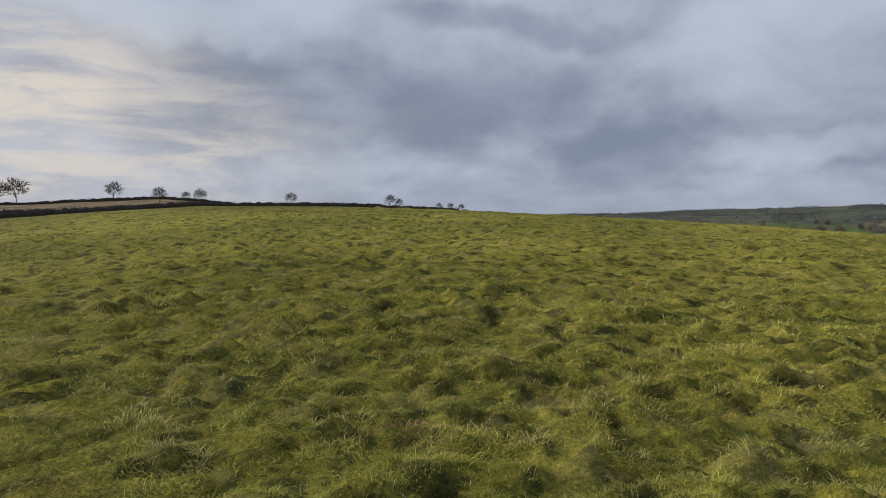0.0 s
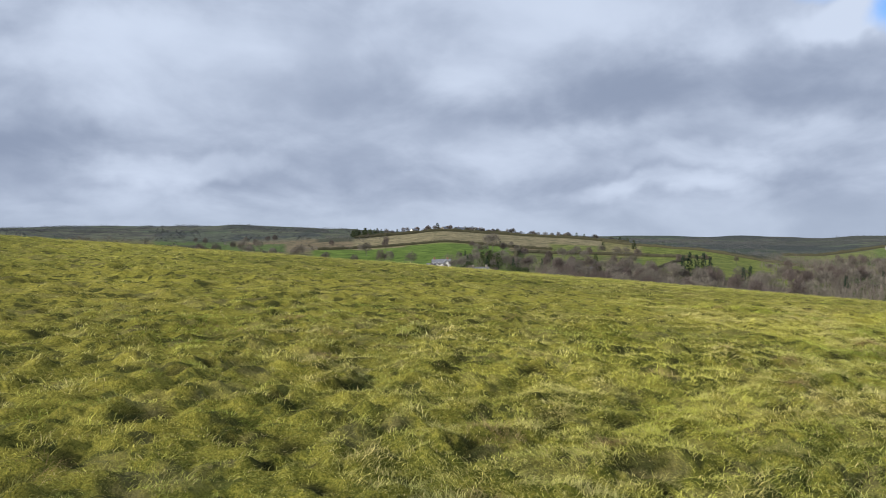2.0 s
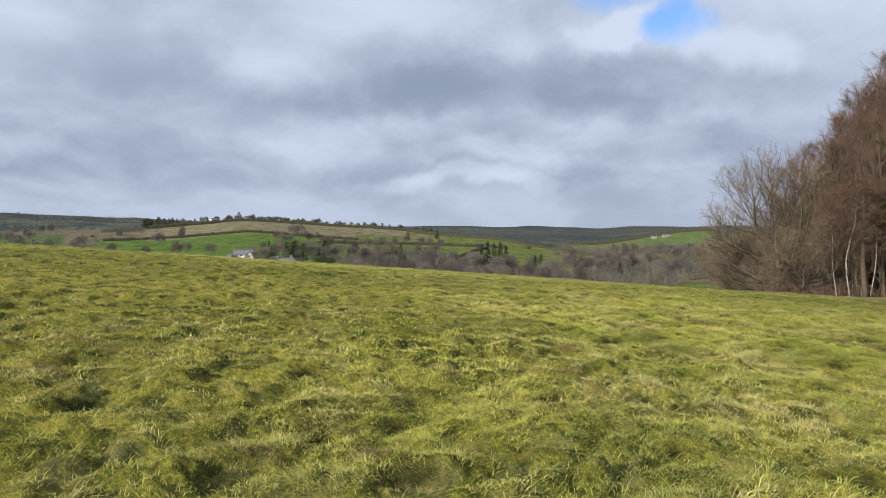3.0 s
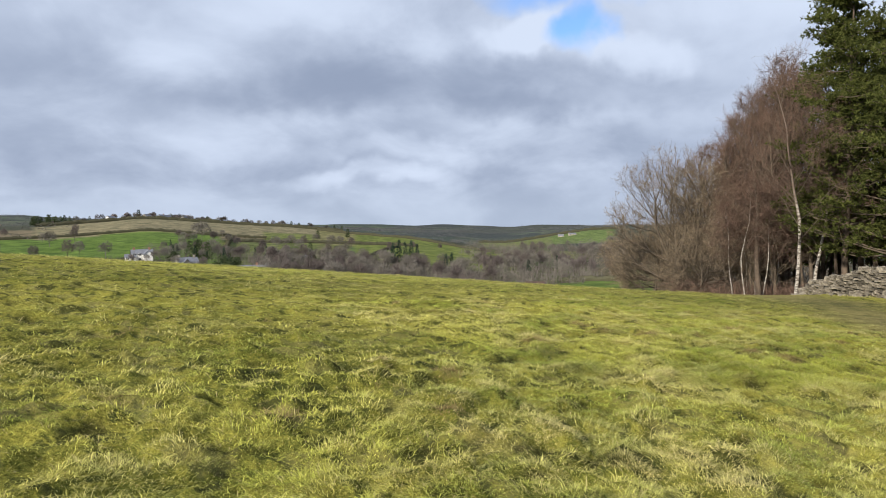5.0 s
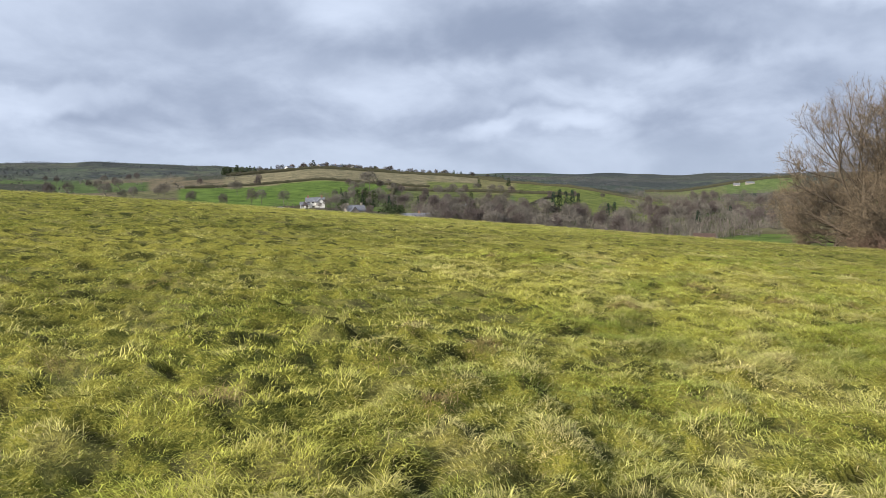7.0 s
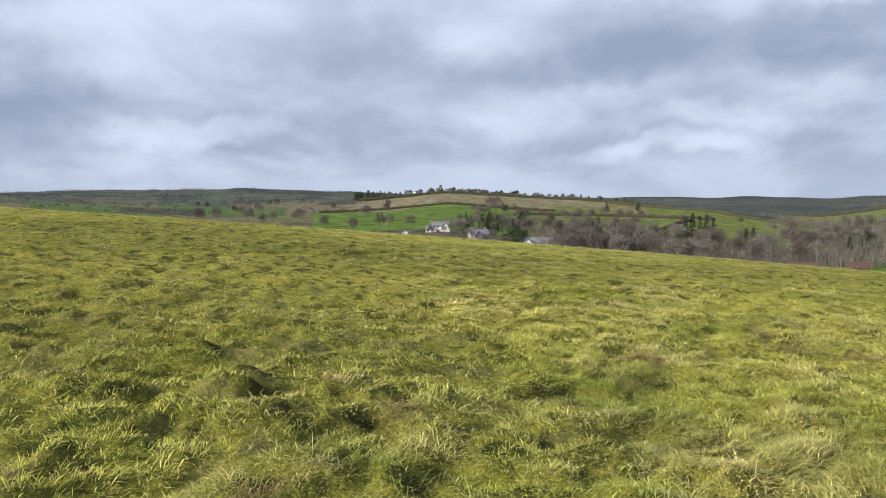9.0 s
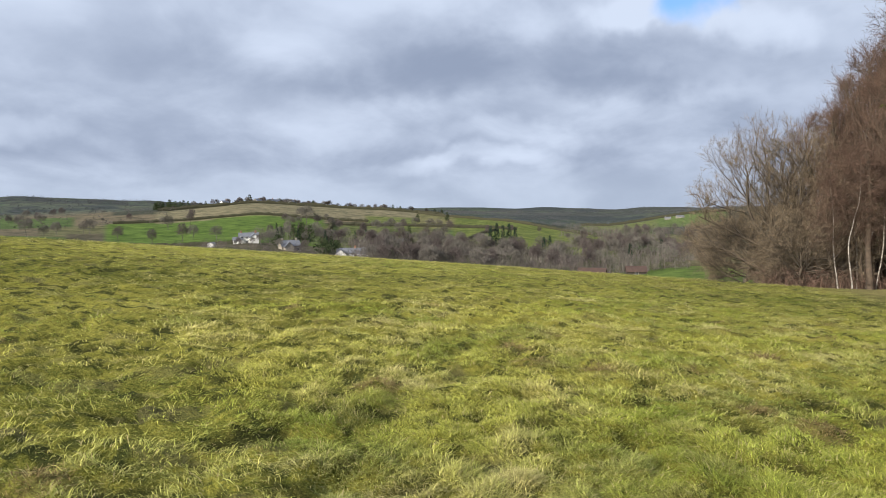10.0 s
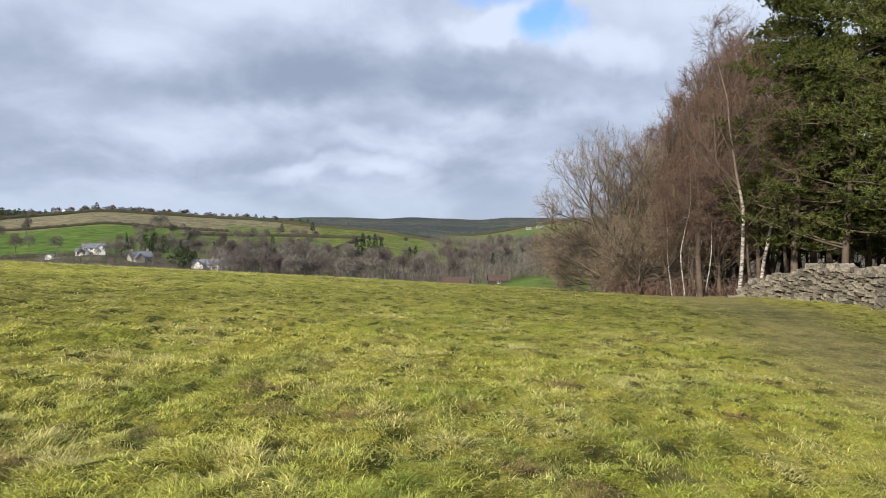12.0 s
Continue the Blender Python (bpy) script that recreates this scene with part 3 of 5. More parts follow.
def bare_tree(seed, height, trunk, limbs=7, spread=1.0, fork_at=0.25, twig=0.011, twig_len=0.8, density=1.0, droop=0.0, upright=0.3, low_limbs=0, lean=(0, 0), levels=(5, 6), stem_part=0.72):
    """A leafless tree: trunk, limbs, branches and sprays of twigs."""
    w = Wood(seed)
    r = w.rng
    stem = w.limb(Vector((0, 0, -0.3)), Vector((lean[0], lean[1], 1)), height * stem_part, trunk, 0.06, 0.03, 9, 8, 0.22)
    starts = [(fork_at + (0.95 - fork_at) * (i + r.random() * 0.6) / limbs, None) for i in range(limbs)]
    starts += [(0.12 + 0.14 * r.random(), -0.12) for _ in range(low_limbs)]
    for t, sag in starts:
        p, way = along(stem, min(t, 1.0))
        d = fork(r, way, 35, 75) if t < 0.75 else fork(r, way, 10, 40)
        d.z = d.z * 0.7 + (upright if sag is None else -0.05)
        n = height * (0.50 - 0.28 * t) * spread * r.uniform(0.8, 1.2) * (1.0 if sag is None else 0.8)
        big = w.limb(p, d, n, trunk * (0.5 - 0.3 * t), 0.11, 0.03 + droop if sag is None else sag * 0.25, 7, 6, 0.2)
        for k in range(levels[0]):
            q, qw = along(big, 0.25 + 0.75 * (k + r.random()) / levels[0])
            b = fork(r, qw, 25, 60)
            b.z += upright * 0.4 + droop
            m = n * r.uniform(0.3, 0.55)
            mid = w.limb(q, b, m, trunk * 0.13, 0.14, droop, 5, 4, 0.3)
            for j in range(levels[1]):
                s, sw = along(mid, 0.2 + 0.8 * (j + r.random()) / levels[1])
                c = fork(r, sw, 20, 55)
                c.z += droop
                small = w.limb(s, c, m * r.uniform(0.3, 0.55), trunk * 0.06, 0.2, droop, 3, 3, 0.35)
                sprays(w, small, int(7 * density), twig_len * r.uniform(0.5, 1.0), twig, droop)
            sprays(w, mid, int(8 * density), twig_len, twig, droop)
        sprays(w, big, int(10 * density), twig_len, twig, droop, from_t=0.4)
    return w


def domed_tree(seed, height, trunk, stem_part, limbs, wide, middle, tall, lift=0.12, counts=(4, 5, 5), twig=0.007, twig_len=0.5, number=5, low=0.1, lean=(0, 0), open_angle=(30, 75), droop=0.0):
    """A leafless tree whose limbs fork again and again until they fill a rounded crown."""
    w = Wood(seed)
    r = w.rng
    stem = w.limb(Vector((0, 0, -0.3)), Vector((lean[0], lean[1], 1)), height * stem_part, trunk, 0.05, 0.02, 8, 8, 0.3)

    def inside(p):
        return (p.x * p.x + p.y * p.y) / (wide * wide) + ((p.z - middle) / tall) ** 2 < 1.0

    def grow(p, d, length, radius, level):
        length *= r.uniform(0.85, 1.15)
        for _ in range(6):
            if inside(p + d * length):
                break
            length *= 0.75
        if length < 0.25:
            return
        points = w.limb(p, d, length, radius, 0.13 if level else 0.18, lift * 0.25, 5 if level > 1 else 3, 5 if level > 2 else 3, 0.35)
        if level:
            for i in range(counts[level - 1]):
                t = 0.22 + 0.78 * (i + r.random()) / counts[level - 1]
                q, way = along(points, min(t, 1.0))
                c = fork(r, way, 18, 52)
                c.z += lift - droop * (1 - t)
                grow(q, c.normalized(), length * (0.72 - 0.22 * t), max(radius * (0.55 - 0.15 * t), 0.006), level - 1)
            sprays(w, points, number, twig_len, twig, lift * 0.5, 15, 50, 0.3)
        else:
            sprays(w, points, number, twig_len, twig, lift * 0.5, 15, 50)

    for i in range(limbs):
        t = low + (1 - low) * (i + r.random()) / limbs
        p, way = along(stem, min(t, 1.0))
        d = fork(r, way, *open_angle) if t < 0.85 else fork(r, way, 5, 40)
        d.z += lift
        reach = max(0.8, math.hypot(wide, tall) * (1.05 - 0.5 * t))
        grow(p, d.normalized(), reach * 0.8, trunk * (0.5 - 0.28 * t), len(counts))
    return w


def birch(seed, height, trunk, lean=(0, 0)):
    """A slender silver birch with a pale stem and drooping dark twigs."""
    w = Wood(seed)
    r = w.rng
    stem = w.limb(Vector((0, 0, -0.3)), Vector((lean[0], lean[1], 1)), height, trunk, 0.075, 0.035, 16, 8, 0.08)
    body = w.v, w.f
    w.v, w.f = [], []
    for i in range(26):
        t = 0.28 + 0.70 * (i + r.random()) / 26
        p, way = along(stem, t)
        d = fork(r, way, 25, 50)
        n = height * 0.30 * (1.15 - t) * r.uniform(0.7, 1.3) + 0.5
        b = w.limb(p, d, n, trunk * 0.28 * (1.1 - t) + 0.006, 0.10, 0.0, 6, 4, 0.2)
        for k in range(6):
            q, qw = along(b, 0.3 + 0.7 * (k + r.random()) / 6)
            c = fork(r, qw, 20, 45)
            small = w.limb(q, c, n * r.uniform(0.25, 0.45), 0.008, 0.12, -0.03, 4, 3, 0.4)
            sprays(w, small, 14, 0.6, 0.005, -0.35, 15, 45)
        sprays(w, b, 8, 0.6, 0.007, -0.2, 15, 45)
    trunk_me = mesh_of("trunk", np.array([tuple(p) for p in body[0]]), body[1], BIRCH_BARK, True)
    limbs, crown = w.meshes(BARK, TWIGS_RED)
    return trunk_me, limbs, crown


def pine(seed, height, trunk, bare_to=0.16, reach=3.2, tufts=60, needle=0.19):
    """A pine: straight stem, whorls of branches and clustered needle tufts."""
    w = Wood(seed)
    r = w.rng
    stem = w.limb(Vector((0, 0, -0.3)), Vector((0, 0, 1)), height, trunk, 0.02, 0.03, 12, 9, 0.12)
    body = w.v, w.f
    w.v, w.f = [], []
    whorls = 24
    for i in range(whorls):
        t = bare_to + (0.97 - bare_to) * (i / (whorls - 1)) ** 0.95
        for _ in range(3):
            p, way = along(stem, min(t + r.uniform(-0.02, 0.02), 1.0))
            a = r.uniform(0, 2 * math.pi)
            d = Vector((math.cos(a), math.sin(a), r.uniform(-0.15, 0.35) + 0.5 * max(t - 0.6, 0)))
            n = reach * (1.0 - max(t - 0.45, 0) * 1.35) * r.uniform(0.55, 1.2)
            b = w.limb(p, d, n, 0.05 * (1.1 - t) + 0.012, 0.12, 0.05, 5, 4, 0.3)
            for k in range(8):
                q, qw = along(b, 0.30 + 0.70 * (k + r.random()) / 8)
                c = fork(r, qw, 15, 75)
                c.z = abs(c.z) * 0.5 + 0.1
                tip = q + c.normalized() * n * r.uniform(0.16, 0.30)
                w.tube([q, tip], [0.012, 0.006], 3)
                for _ in range(int(tufts / 6)):
                    s = q.lerp(tip, r.uniform(0.35, 1.1)) + Vector((r.gauss(0, 0.22), r.gauss(0, 0.22), r.gauss(0.04, 0.09)))
                    for _ in range(8):
                        e = Vector((r.gauss(0, 1), r.gauss(0, 1), r.gauss(0.5, 0.8))).normalized()
                        w.sliver(s - e * 0.05, s + e * needle * r.uniform(0.6, 1.2), needle * 0.15)
    trunk_me = mesh_of("trunk", np.array([tuple(p) for p in body[0]]), body[1], PINE_BARK, True)
    limbs, crown = w.meshes(BARK, NEEDLES)
    return trunk_me, limbs, crown


def small_fir(seed, height, wide, mat, layers=12, tuft=0.5):
    """A dark conifer seen from far off."""
    w = Wood(seed)
    r = w.rng
    w.limb(Vector((0, 0, -0.3)), Vector((0, 0, 1)), height, height * 0.02, 0.01, 0.0, 4, 5, 0.2)
    for i in range(layers):
        t = 0.06 + 0.92 * i / layers
        ring = wide * (1 - t) ** 0.7 * (0.55 + 0.45 * min(t * 6, 1))
        for _ in range(int(10 + 26 * (1 - t))):
            a, d = r.uniform(0, 6.283), ring * math.sqrt(r.uniform(0.05, 1)) * r.uniform(0.8, 1.15)
            p = Vector((math.cos(a) * d, math.sin(a) * d, t * height + r.gauss(0, 0.03) * height))
            for _ in range(4):
                e = Vector((r.gauss(0, 1) + math.cos(a), r.gauss(0, 1) + math.sin(a), r.gauss(0.1, 0.7))).normalized()
                w.sliver(p, p + e * tuft * r.uniform(0.6, 1.3), tuft * 0.24)
    return w.meshes(BARK, mat)


def far_tree(seed, height, wide, mat, bark, twigs=560):
    """A leafless hedgerow tree seen from far off: trunk, limbs and a domed crown of fine twigs."""
    w = Wood(seed)
    r = w.rng
    stem = w.limb(Vector((0, 0, -0.3)), Vector((r.gauss(0, 0.05), r.gauss(0, 0.05), 1)), height * 0.5, height * 0.016, 0.05, 0.02, 4, 5, 0.5)
    core, rx, rz = Vector((0, 0, height * 0.58)), height * 0.34 * wide, height * 0.44
    for i in range(11):
        p, way = along(stem, r.uniform(0.4, 1))
        a, u = 6.283 * i / 11 + r.gauss(0, 0.2), r.uniform(-0.45, 0.95)
        q = core + Vector((math.cos(a) * rx, math.sin(a) * rx, u * rz)) * math.sqrt(max(0.1, 1 - u * u * 0.6)) * 0.8
        w.limb(p, q - p, (q - p).length, height * 0.005, 0.10, 0.03, 4, 3, 0.25)
    bulge = [Vector((r.gauss(0, 1), r.gauss(0, 1), r.gauss(0.3, 0.7))).normalized() for _ in range(6)]
    for _ in range(twigs):
        d = Vector((r.gauss(0, 1), r.gauss(0, 1), r.gauss(0.25, 0.9))).normalized()
        if d.z < -0.65:
            continue
        swell = 0.82 + 0.3 * max(0.0, max(d.dot(a) for a in bulge)) ** 5
        p = core + Vector((d.x * rx, d.y * rx, d.z * rz)) * r.random() ** 0.45 * swell * 0.85
        e = (d * 0.8 + Vector((r.gauss(0, 0.5), r.gauss(0, 0.5), r.gauss(0.25, 0.4)))).normalized()
        n = height * r.uniform(0.08, 0.17)
        w.sliver(p, p + e * n, height * 0.0085)
        w.sliver(p + e * n * 0.4, p + e * n * 0.4 + fork(r, e, 20, 60) * n * 0.7, height * 0.007)
    return w.meshes(bark, mat)


def stand(name, label, category, meshes, m, group="", size=1.0):
    """Puts a tree made of meshes on its spot."""
    ob = thing(name, m @ Matrix.Scale(size, 4), label, category, group)
    for me in meshes:
        if me:
            part(me.name.split(".")[0], me, None, ob)
    return ob

# ---------------------------------------------------------------- the wood beside the pasture
def plant_wood():
    rng = random.Random(11)
    w = domed_tree(4, 10.4, 0.26, 0.42, 15, 5.0, 5.0, 5.4, 0.16, (4, 4, 5), 0.0075, 0.5, 5, 0.12, (-0.04, 0.06))
    stand("oak_tree", "leafless spreading oak with tan twigs in a domed crown", "tree", w.meshes(OAK_BARK, TWIGS_TAN), on_ground(*from_end(86.6, 43.5)))
    w = domed_tree(8, 7.0, 0.15, 0.4, 20, 5.2, 2.9, 4.0, 0.03, (4, 4, 5), 0.008, 0.5, 4, 0.08, (0.0, 0.03), (45, 100), 0.12)
    low = w.meshes(OAK_BARK, TWIGS_TAN)
    stand("oak_tree", "leafless low oak with a dense tan twig crown", "tree", low, on_ground(*from_end(90.6, 41.0)))
    stand("oak_tree", "leafless oak with a brown twig crown behind its neighbour", "tree", low, on_ground(*from_end(89.6, 49.0), turn=130), size=1.2)
    stand("oak_tree", "leafless tan oak leaning out over the pasture edge", "tree", low, on_ground(*from_end(86.8, 47.0), turn=70), size=1.0)
    stand("oak_tree", "leafless oak sapling with tan twigs down to the turf", "tree", low, on_ground(*from_end(88.2, 40.0), turn=290), size=0.72)
    stand("oak_tree", "small leafless oak with low tan branches at the wood corner", "tree", low, on_ground(*from_end(84.4, 44.5), turn=200), size=0.74)
    # brown twiggy birches and larches that climb towards the pines
    brown = [domed_tree(20 + i, 11.5, 0.13, 0.92, 26, 2.3, 6.2, 5.6, 0.26, (4, 5), 0.0065, 0.55, 5, 0.12, (0, 0), (25, 55)).meshes(BARK, TWIGS_RED) for i in range(3)]
    for i, (b, d, s) in enumerate(((90.3, 46, 0.86), (91.6, 48, 0.98), (92.7, 45, 1.06), (93.8, 50, 1.18), (92.2, 55, 1.08), (94.8, 44, 1.12), (96.0, 47, 1.28),
                                   (95.2, 54, 1.32), (89.3, 56, 0.95), (97.6, 42, 0.95), (94.2, 39.5, 0.82), (93.0, 41.5, 0.86), (91.4, 43, 0.8), (96.8, 39, 0.9))):
        stand("birch_tree", "leafless reddish-brown birch crowded among its neighbours", "tree", brown[i % 3], on_ground(*from_end(b, d), turn=i * 77), "brown birches of the wood", s * 1.15)
    stand("silver_birch", "tall silver birch with a white stem and fine bare twigs", "tree", birch(5, 12.2, 0.10, (0.0, 0.055)), on_ground(*from_end(95.5, 34.0)))
    stand("silver_birch", "leaning silver birch with a pale forked stem", "tree", birch(6, 9.0, 0.105, (0.02, -0.10)), on_ground(*from_end(96.7, 36.5)))
    pole = birch(9, 7.4, 0.05, (0.02, 0.03))
    for i, (b, d, s) in enumerate(((90.7, 38, 0.8), (91.6, 37.5, 0.9), (92.5, 39, 0.95), (93.1, 38, 0.85), (94.1, 40, 1.0), (92.0, 41, 1.0))):
        stand("birch_sapling", "slim pale birch pole with bare twigs", "tree", pole, on_ground(*from_end(b, d), turn=i * 61), "birch poles at the wood edge", s)
    # pines
    kinds = [pine(31, 16.5, 0.17, 0.17), pine(32, 15.0, 0.16, 0.18, 3.5), pine(33, 17.5, 0.18, 0.19, 3.6)]
    thin = [pine(34, 16.5, 0.16, 0.2, 3.0, 24, 0.27), pine(35, 15.5, 0.16, 0.22, 3.2, 24, 0.27)]
    spots = [(99.2, 36.0, 1.05), (102.4, 34.0, 1.0), (105.8, 33.0, 1.05), (108.2, 31.0, 1.0), (112.5, 31.0, 1.05), (117, 30.5, 1.0), (122, 31, 1.05)]
    spots += [(97.4, 44, 1.02), (100.6, 42, 1.08), (103.8, 41, 1.06), (107.2, 39, 1.1), (111, 38, 1.05), (115.5, 38, 1.0), (121, 38, 1.0)]
    spots += [(96.2, 52, 0.98), (98.9, 50, 1.1), (102.2, 49, 1.1), (105.3, 48, 1.1), (109, 47, 1.05), (113, 46, 1.05), (118, 46, 1.0)]
    spots += [(93.3, 60, 0.86), (95.4, 62, 1.0), (98.4, 60, 1.05), (101.4, 59, 1.1), (104.8, 57, 1.1), (108.5, 56, 1.05), (91.0, 60, 0.78)]
    for i, (b, d, s) in enumerate(spots):
        stand("pine_tree", "tall dark green pine with a brown trunk in a dense wood", "tree", kinds[i % 3] if i < 12 else thin[i % 2],
              on_ground(*from_end(b, d), turn=rng.uniform(0, 360)), "pines of the wood", s)
    # bare trunks in the shade
    post = bare_tree(51, 9, 0.14, 5, 0.35, 0.5, 0.009, 0.5, 0.5, 0.0, 0.3, 0, (0, 0), (2, 3)).meshes(PINE_BARK, TWIGS_RED)
    for i in range(40):
        b, d = rng.uniform(90, 110), rng.uniform(37, 50)
        stand("young_pine", "thin shaded stem with dead lower twigs", "tree", post, on_ground(*from_end(b, d), turn=rng.uniform(0, 360)), "shaded stems of the wood", rng.uniform(0.7, 1.3))
    # scrub under the trees
    w = Wood(77)
    r = w.rng
    for _ in range(900):
        x, y = from_end(r.uniform(86, 116), r.uniform(37, 60))
        z = float(ground_z(x, y)) - 0.05
        for _ in range(12):
            p = Vector((x + r.gauss(0, 0.4), y + r.gauss(0, 0.4), z))
            q = p + Vector((r.gauss(0, 0.35), r.gauss(0, 0.35), r.uniform(0.3, 1.3)))
            w.sliver(p, q, 0.014)
            for _ in range(2):
                s = p.lerp(q, r.uniform(0.3, 0.9))
                w.sliver(s, s + Vector((r.gauss(0, 0.3), r.gauss(0, 0.3), r.uniform(0, 0.4))), 0.010)
    t = np.array([tuple(p) for p in w.tv])
    tagged(new("undergrowth", mesh_of("undergrowth", t, np.arange(len(t)).reshape(-1, 3), TWIGS_RED)), "brown bramble and dead twigs under the trees", "undergrowth", kind="stuff")


plant_wood()


# ---------------------------------------------------------------- hedges, far trees and woods
def hedge(label, points, height, width, mat=None, ragged=0.5, name="hedge"):
    """A hedge along plan points: a lumpy core under short twigs."""
    rng = random.Random(len(points) * 13 + int(abs(points[0][0])))
    line = []
    for (ax, ay), (bx, by) in zip(points, points[1:]):
        n = max(2, int(math.hypot(bx - ax, by - ay) / max(1.2, width * 0.8)))
        line += [(ax + (bx - ax) * i / n, ay + (by - ay) * i / n) for i in range(n)]
    line.append(points[-1])
    xs, ys = np.array([p[0] for p in line]), np.array([p[1] for p in line])
    zs = ground_z(xs, ys, False)
    v, f = [], []
    for i in range(len(line)):
        j, k = min(i + 1, len(line) - 1), max(i - 1, 0)
        dx, dy = xs[j] - xs[k], ys[j] - ys[k]
        n = math.hypot(dx, dy)
        sx, sy = -dy / n, dx / n
        h, wd = height * rng.uniform(1 - ragged * 0.5, 1 + ragged * 0.4), width * rng.uniform(0.8, 1.2)
        for a, b in ((-0.5, -0.2), (-0.55, 0.5), (-0.25, 0.95), (0.25, 0.95), (0.55, 0.5), (0.5, -0.2)):
            v.append((xs[i] + sx * a * wd, ys[i] + sy * a * wd, zs[i] + b * h))
    for i in range(len(line) - 1):
        for s in range(5):
            a = i * 6 + s
            f.append((a, a + 1, a + 7, a + 6))
    core = mesh_of("core", v, f, mat or HEDGE, False)
    w = Wood(len(line))
    for i in range(len(line)):
        for _ in range(9):
            p = Vector((xs[i] + rng.gauss(0, width * 0.35), ys[i] + rng.gauss(0, width * 0.35), zs[i] + height * rng.uniform(0.2, 1.0)))
            w.sliver(p, p + Vector((rng.gauss(0, 0.4), rng.gauss(0, 0.4), rng.uniform(0.1, 0.8))) * height * 0.6, height * 0.08)
    t = np.array([tuple(p) for p in w.tv])
    ob = thing(name, Matrix(), label, "hedge")
    part("core", core, None, ob)
    tagged(part("foliage", mesh_of("foliage", t, np.arange(len(t)).reshape(-1, 3), mat or HEDGE), None, ob), kind="stuff")


def arc(b0, b1, r0, r1=None, steps=8, origin=from_start):
    r1 = r0 if r1 is None else r1
    return [origin(b0 + (b1 - b0) * i / steps, r0 + (r1 - r0) * i / steps) for i in range(steps + 1)]


def plant_distance():
    rng = random.Random(5)
    grey = [far_tree(101 + i, 10, 1.25, TWIGS_GREY, TWIGS_GREY) for i in range(3)] + [far_tree(107 + i, 10, 1.0, VALLEY_BROWN, VALLEY_BROWN) for i in range(2)]
    dark = [far_tree(111 + i, 10, 1.35, TWIGS_DARK, TWIGS_DARK, 520) for i in range(3)]
    fir = [small_fir(121, 10, 1.7, NEEDLES_DARK), small_fir(122, 10, 3.4, EVERGREEN, 10, 0.8)]
    bush = small_fir(123, 5, 3.3, EVERGREEN, 8, 0.7)

    def bare(b, d, h, who=from_end, label="leafless grey-brown tree in the valley", group="valley trees", kinds=grey, bulk=1.0):
        stand("field_tree", label, "tree", rng.choice(kinds), on_ground(*who(b, d), turn=rng.uniform(0, 360)), group, h / 10 * bulk)

    # skyline trees beyond the crest of the pasture
    for b, d, h in ((-31.6, 440, 12.5), (-32.6, 445, 11), (-25.4, 430, 9.5), (-22.3, 315, 6.5), (-19.4, 330, 6.0), (-20.4, 420, 5), (-12.5, 325, 5.6), (-4.6, 325, 5.4),
                    (-3.9, 330, 4.2), (9.1, 300, 4.5), (0.3, 320, 3.2), (-0.6, 322, 3.0), (1.2, 322, 3.0), (6.5, 310, 2.4), (-9.2, 330, 2.0), (10.5, 420, 3.5), (12.2, 500, 5)):
        bare(b, d, h, from_start, "wind-shaped leafless hawthorn on the skyline hedge", "skyline trees", dark, 1.22)
    hedge("dark field hedge along the crest of the pasture", arc(-46, -19, 66, 306, 14) + arc(-18, 1, 308, 318, 8), 1.7, 1.8, TWIGS_DARK)
    hedge("dark hedge along the top of the brown field", arc(-36, -17.5, 452, 440), 1.8, 2.0, TWIGS_DARK)
    # opposite hillside
    hedge("trimmed hedge between green ley and brown stubble", arc(37, 56, 706, 712, 14), 2.6, 3.0)
    hedge("tall hedge along the top of the stubble field", arc(40, 62, 950, 985, 14), 4.5, 4.5)
    hedge("hedge that bounds the green ley below", arc(37, 46, 396, 392, 8), 2.0, 2.0)
    hedge("hedge beside the ley down to the houses", arc(52.6, 53.4, 400, 700, 8), 3.0, 3.0)
    hedge("hedge across the rough pasture", arc(54, 68, 640, 690, 10), 3.0, 3.0)
    hedge("hedge between two valley pastures", arc(60, 75, 880, 760, 10), 3.0, 4.0)
    hedge("hedge down the valley pasture", arc(63.5, 66.5, 500, 640, 6), 2.0, 2.0)
    hedge("hedge round the small green field", arc(76, 90, 334, 322, 8), 2.5, 2.5)
    hedge("hedge along the distant farm field", arc(73, 84, 1390, 1430, 8), 5.0, 5.0)
    for b, d, h in ((50.6, 600, 17), (50.2, 640, 14), (52.2, 700, 7), (56.2, 560, 11), (57.0, 570, 9), (57.4, 600, 10), (58.4, 590, 10), (59.4, 640, 10), (60.6, 610, 11), (61.3, 620, 10),
                    (62.2, 600, 10), (54.8, 470, 9), (55.6, 450, 9), (53.6, 480, 10), (56.8, 440, 10), (58.6, 450, 9), (60.0, 470, 9), (61.2, 450, 12), (63.0, 440, 9), (64.5, 470, 10),
                    (65.3, 560, 9), (67.2, 600, 8), (69.5, 640, 7), (71.8, 600, 6), (48.4, 420, 9), (49.0, 440, 10), (50.6, 450, 10), (51.5, 430, 10), (47.8, 400, 8), (43.6, 430, 10), (51.2, 480, 12)):
        bare(b, d, h)
    for b, d, h in ((46.9, 370, 6.5), (47.6, 374, 8), (45.2, 368, 4.5), (48.3, 346, 6), (50.3, 344, 6.5), (46.3, 372, 4)):
        bare(b, d, h, label="leafless garden tree in front of the houses", group="garden trees")
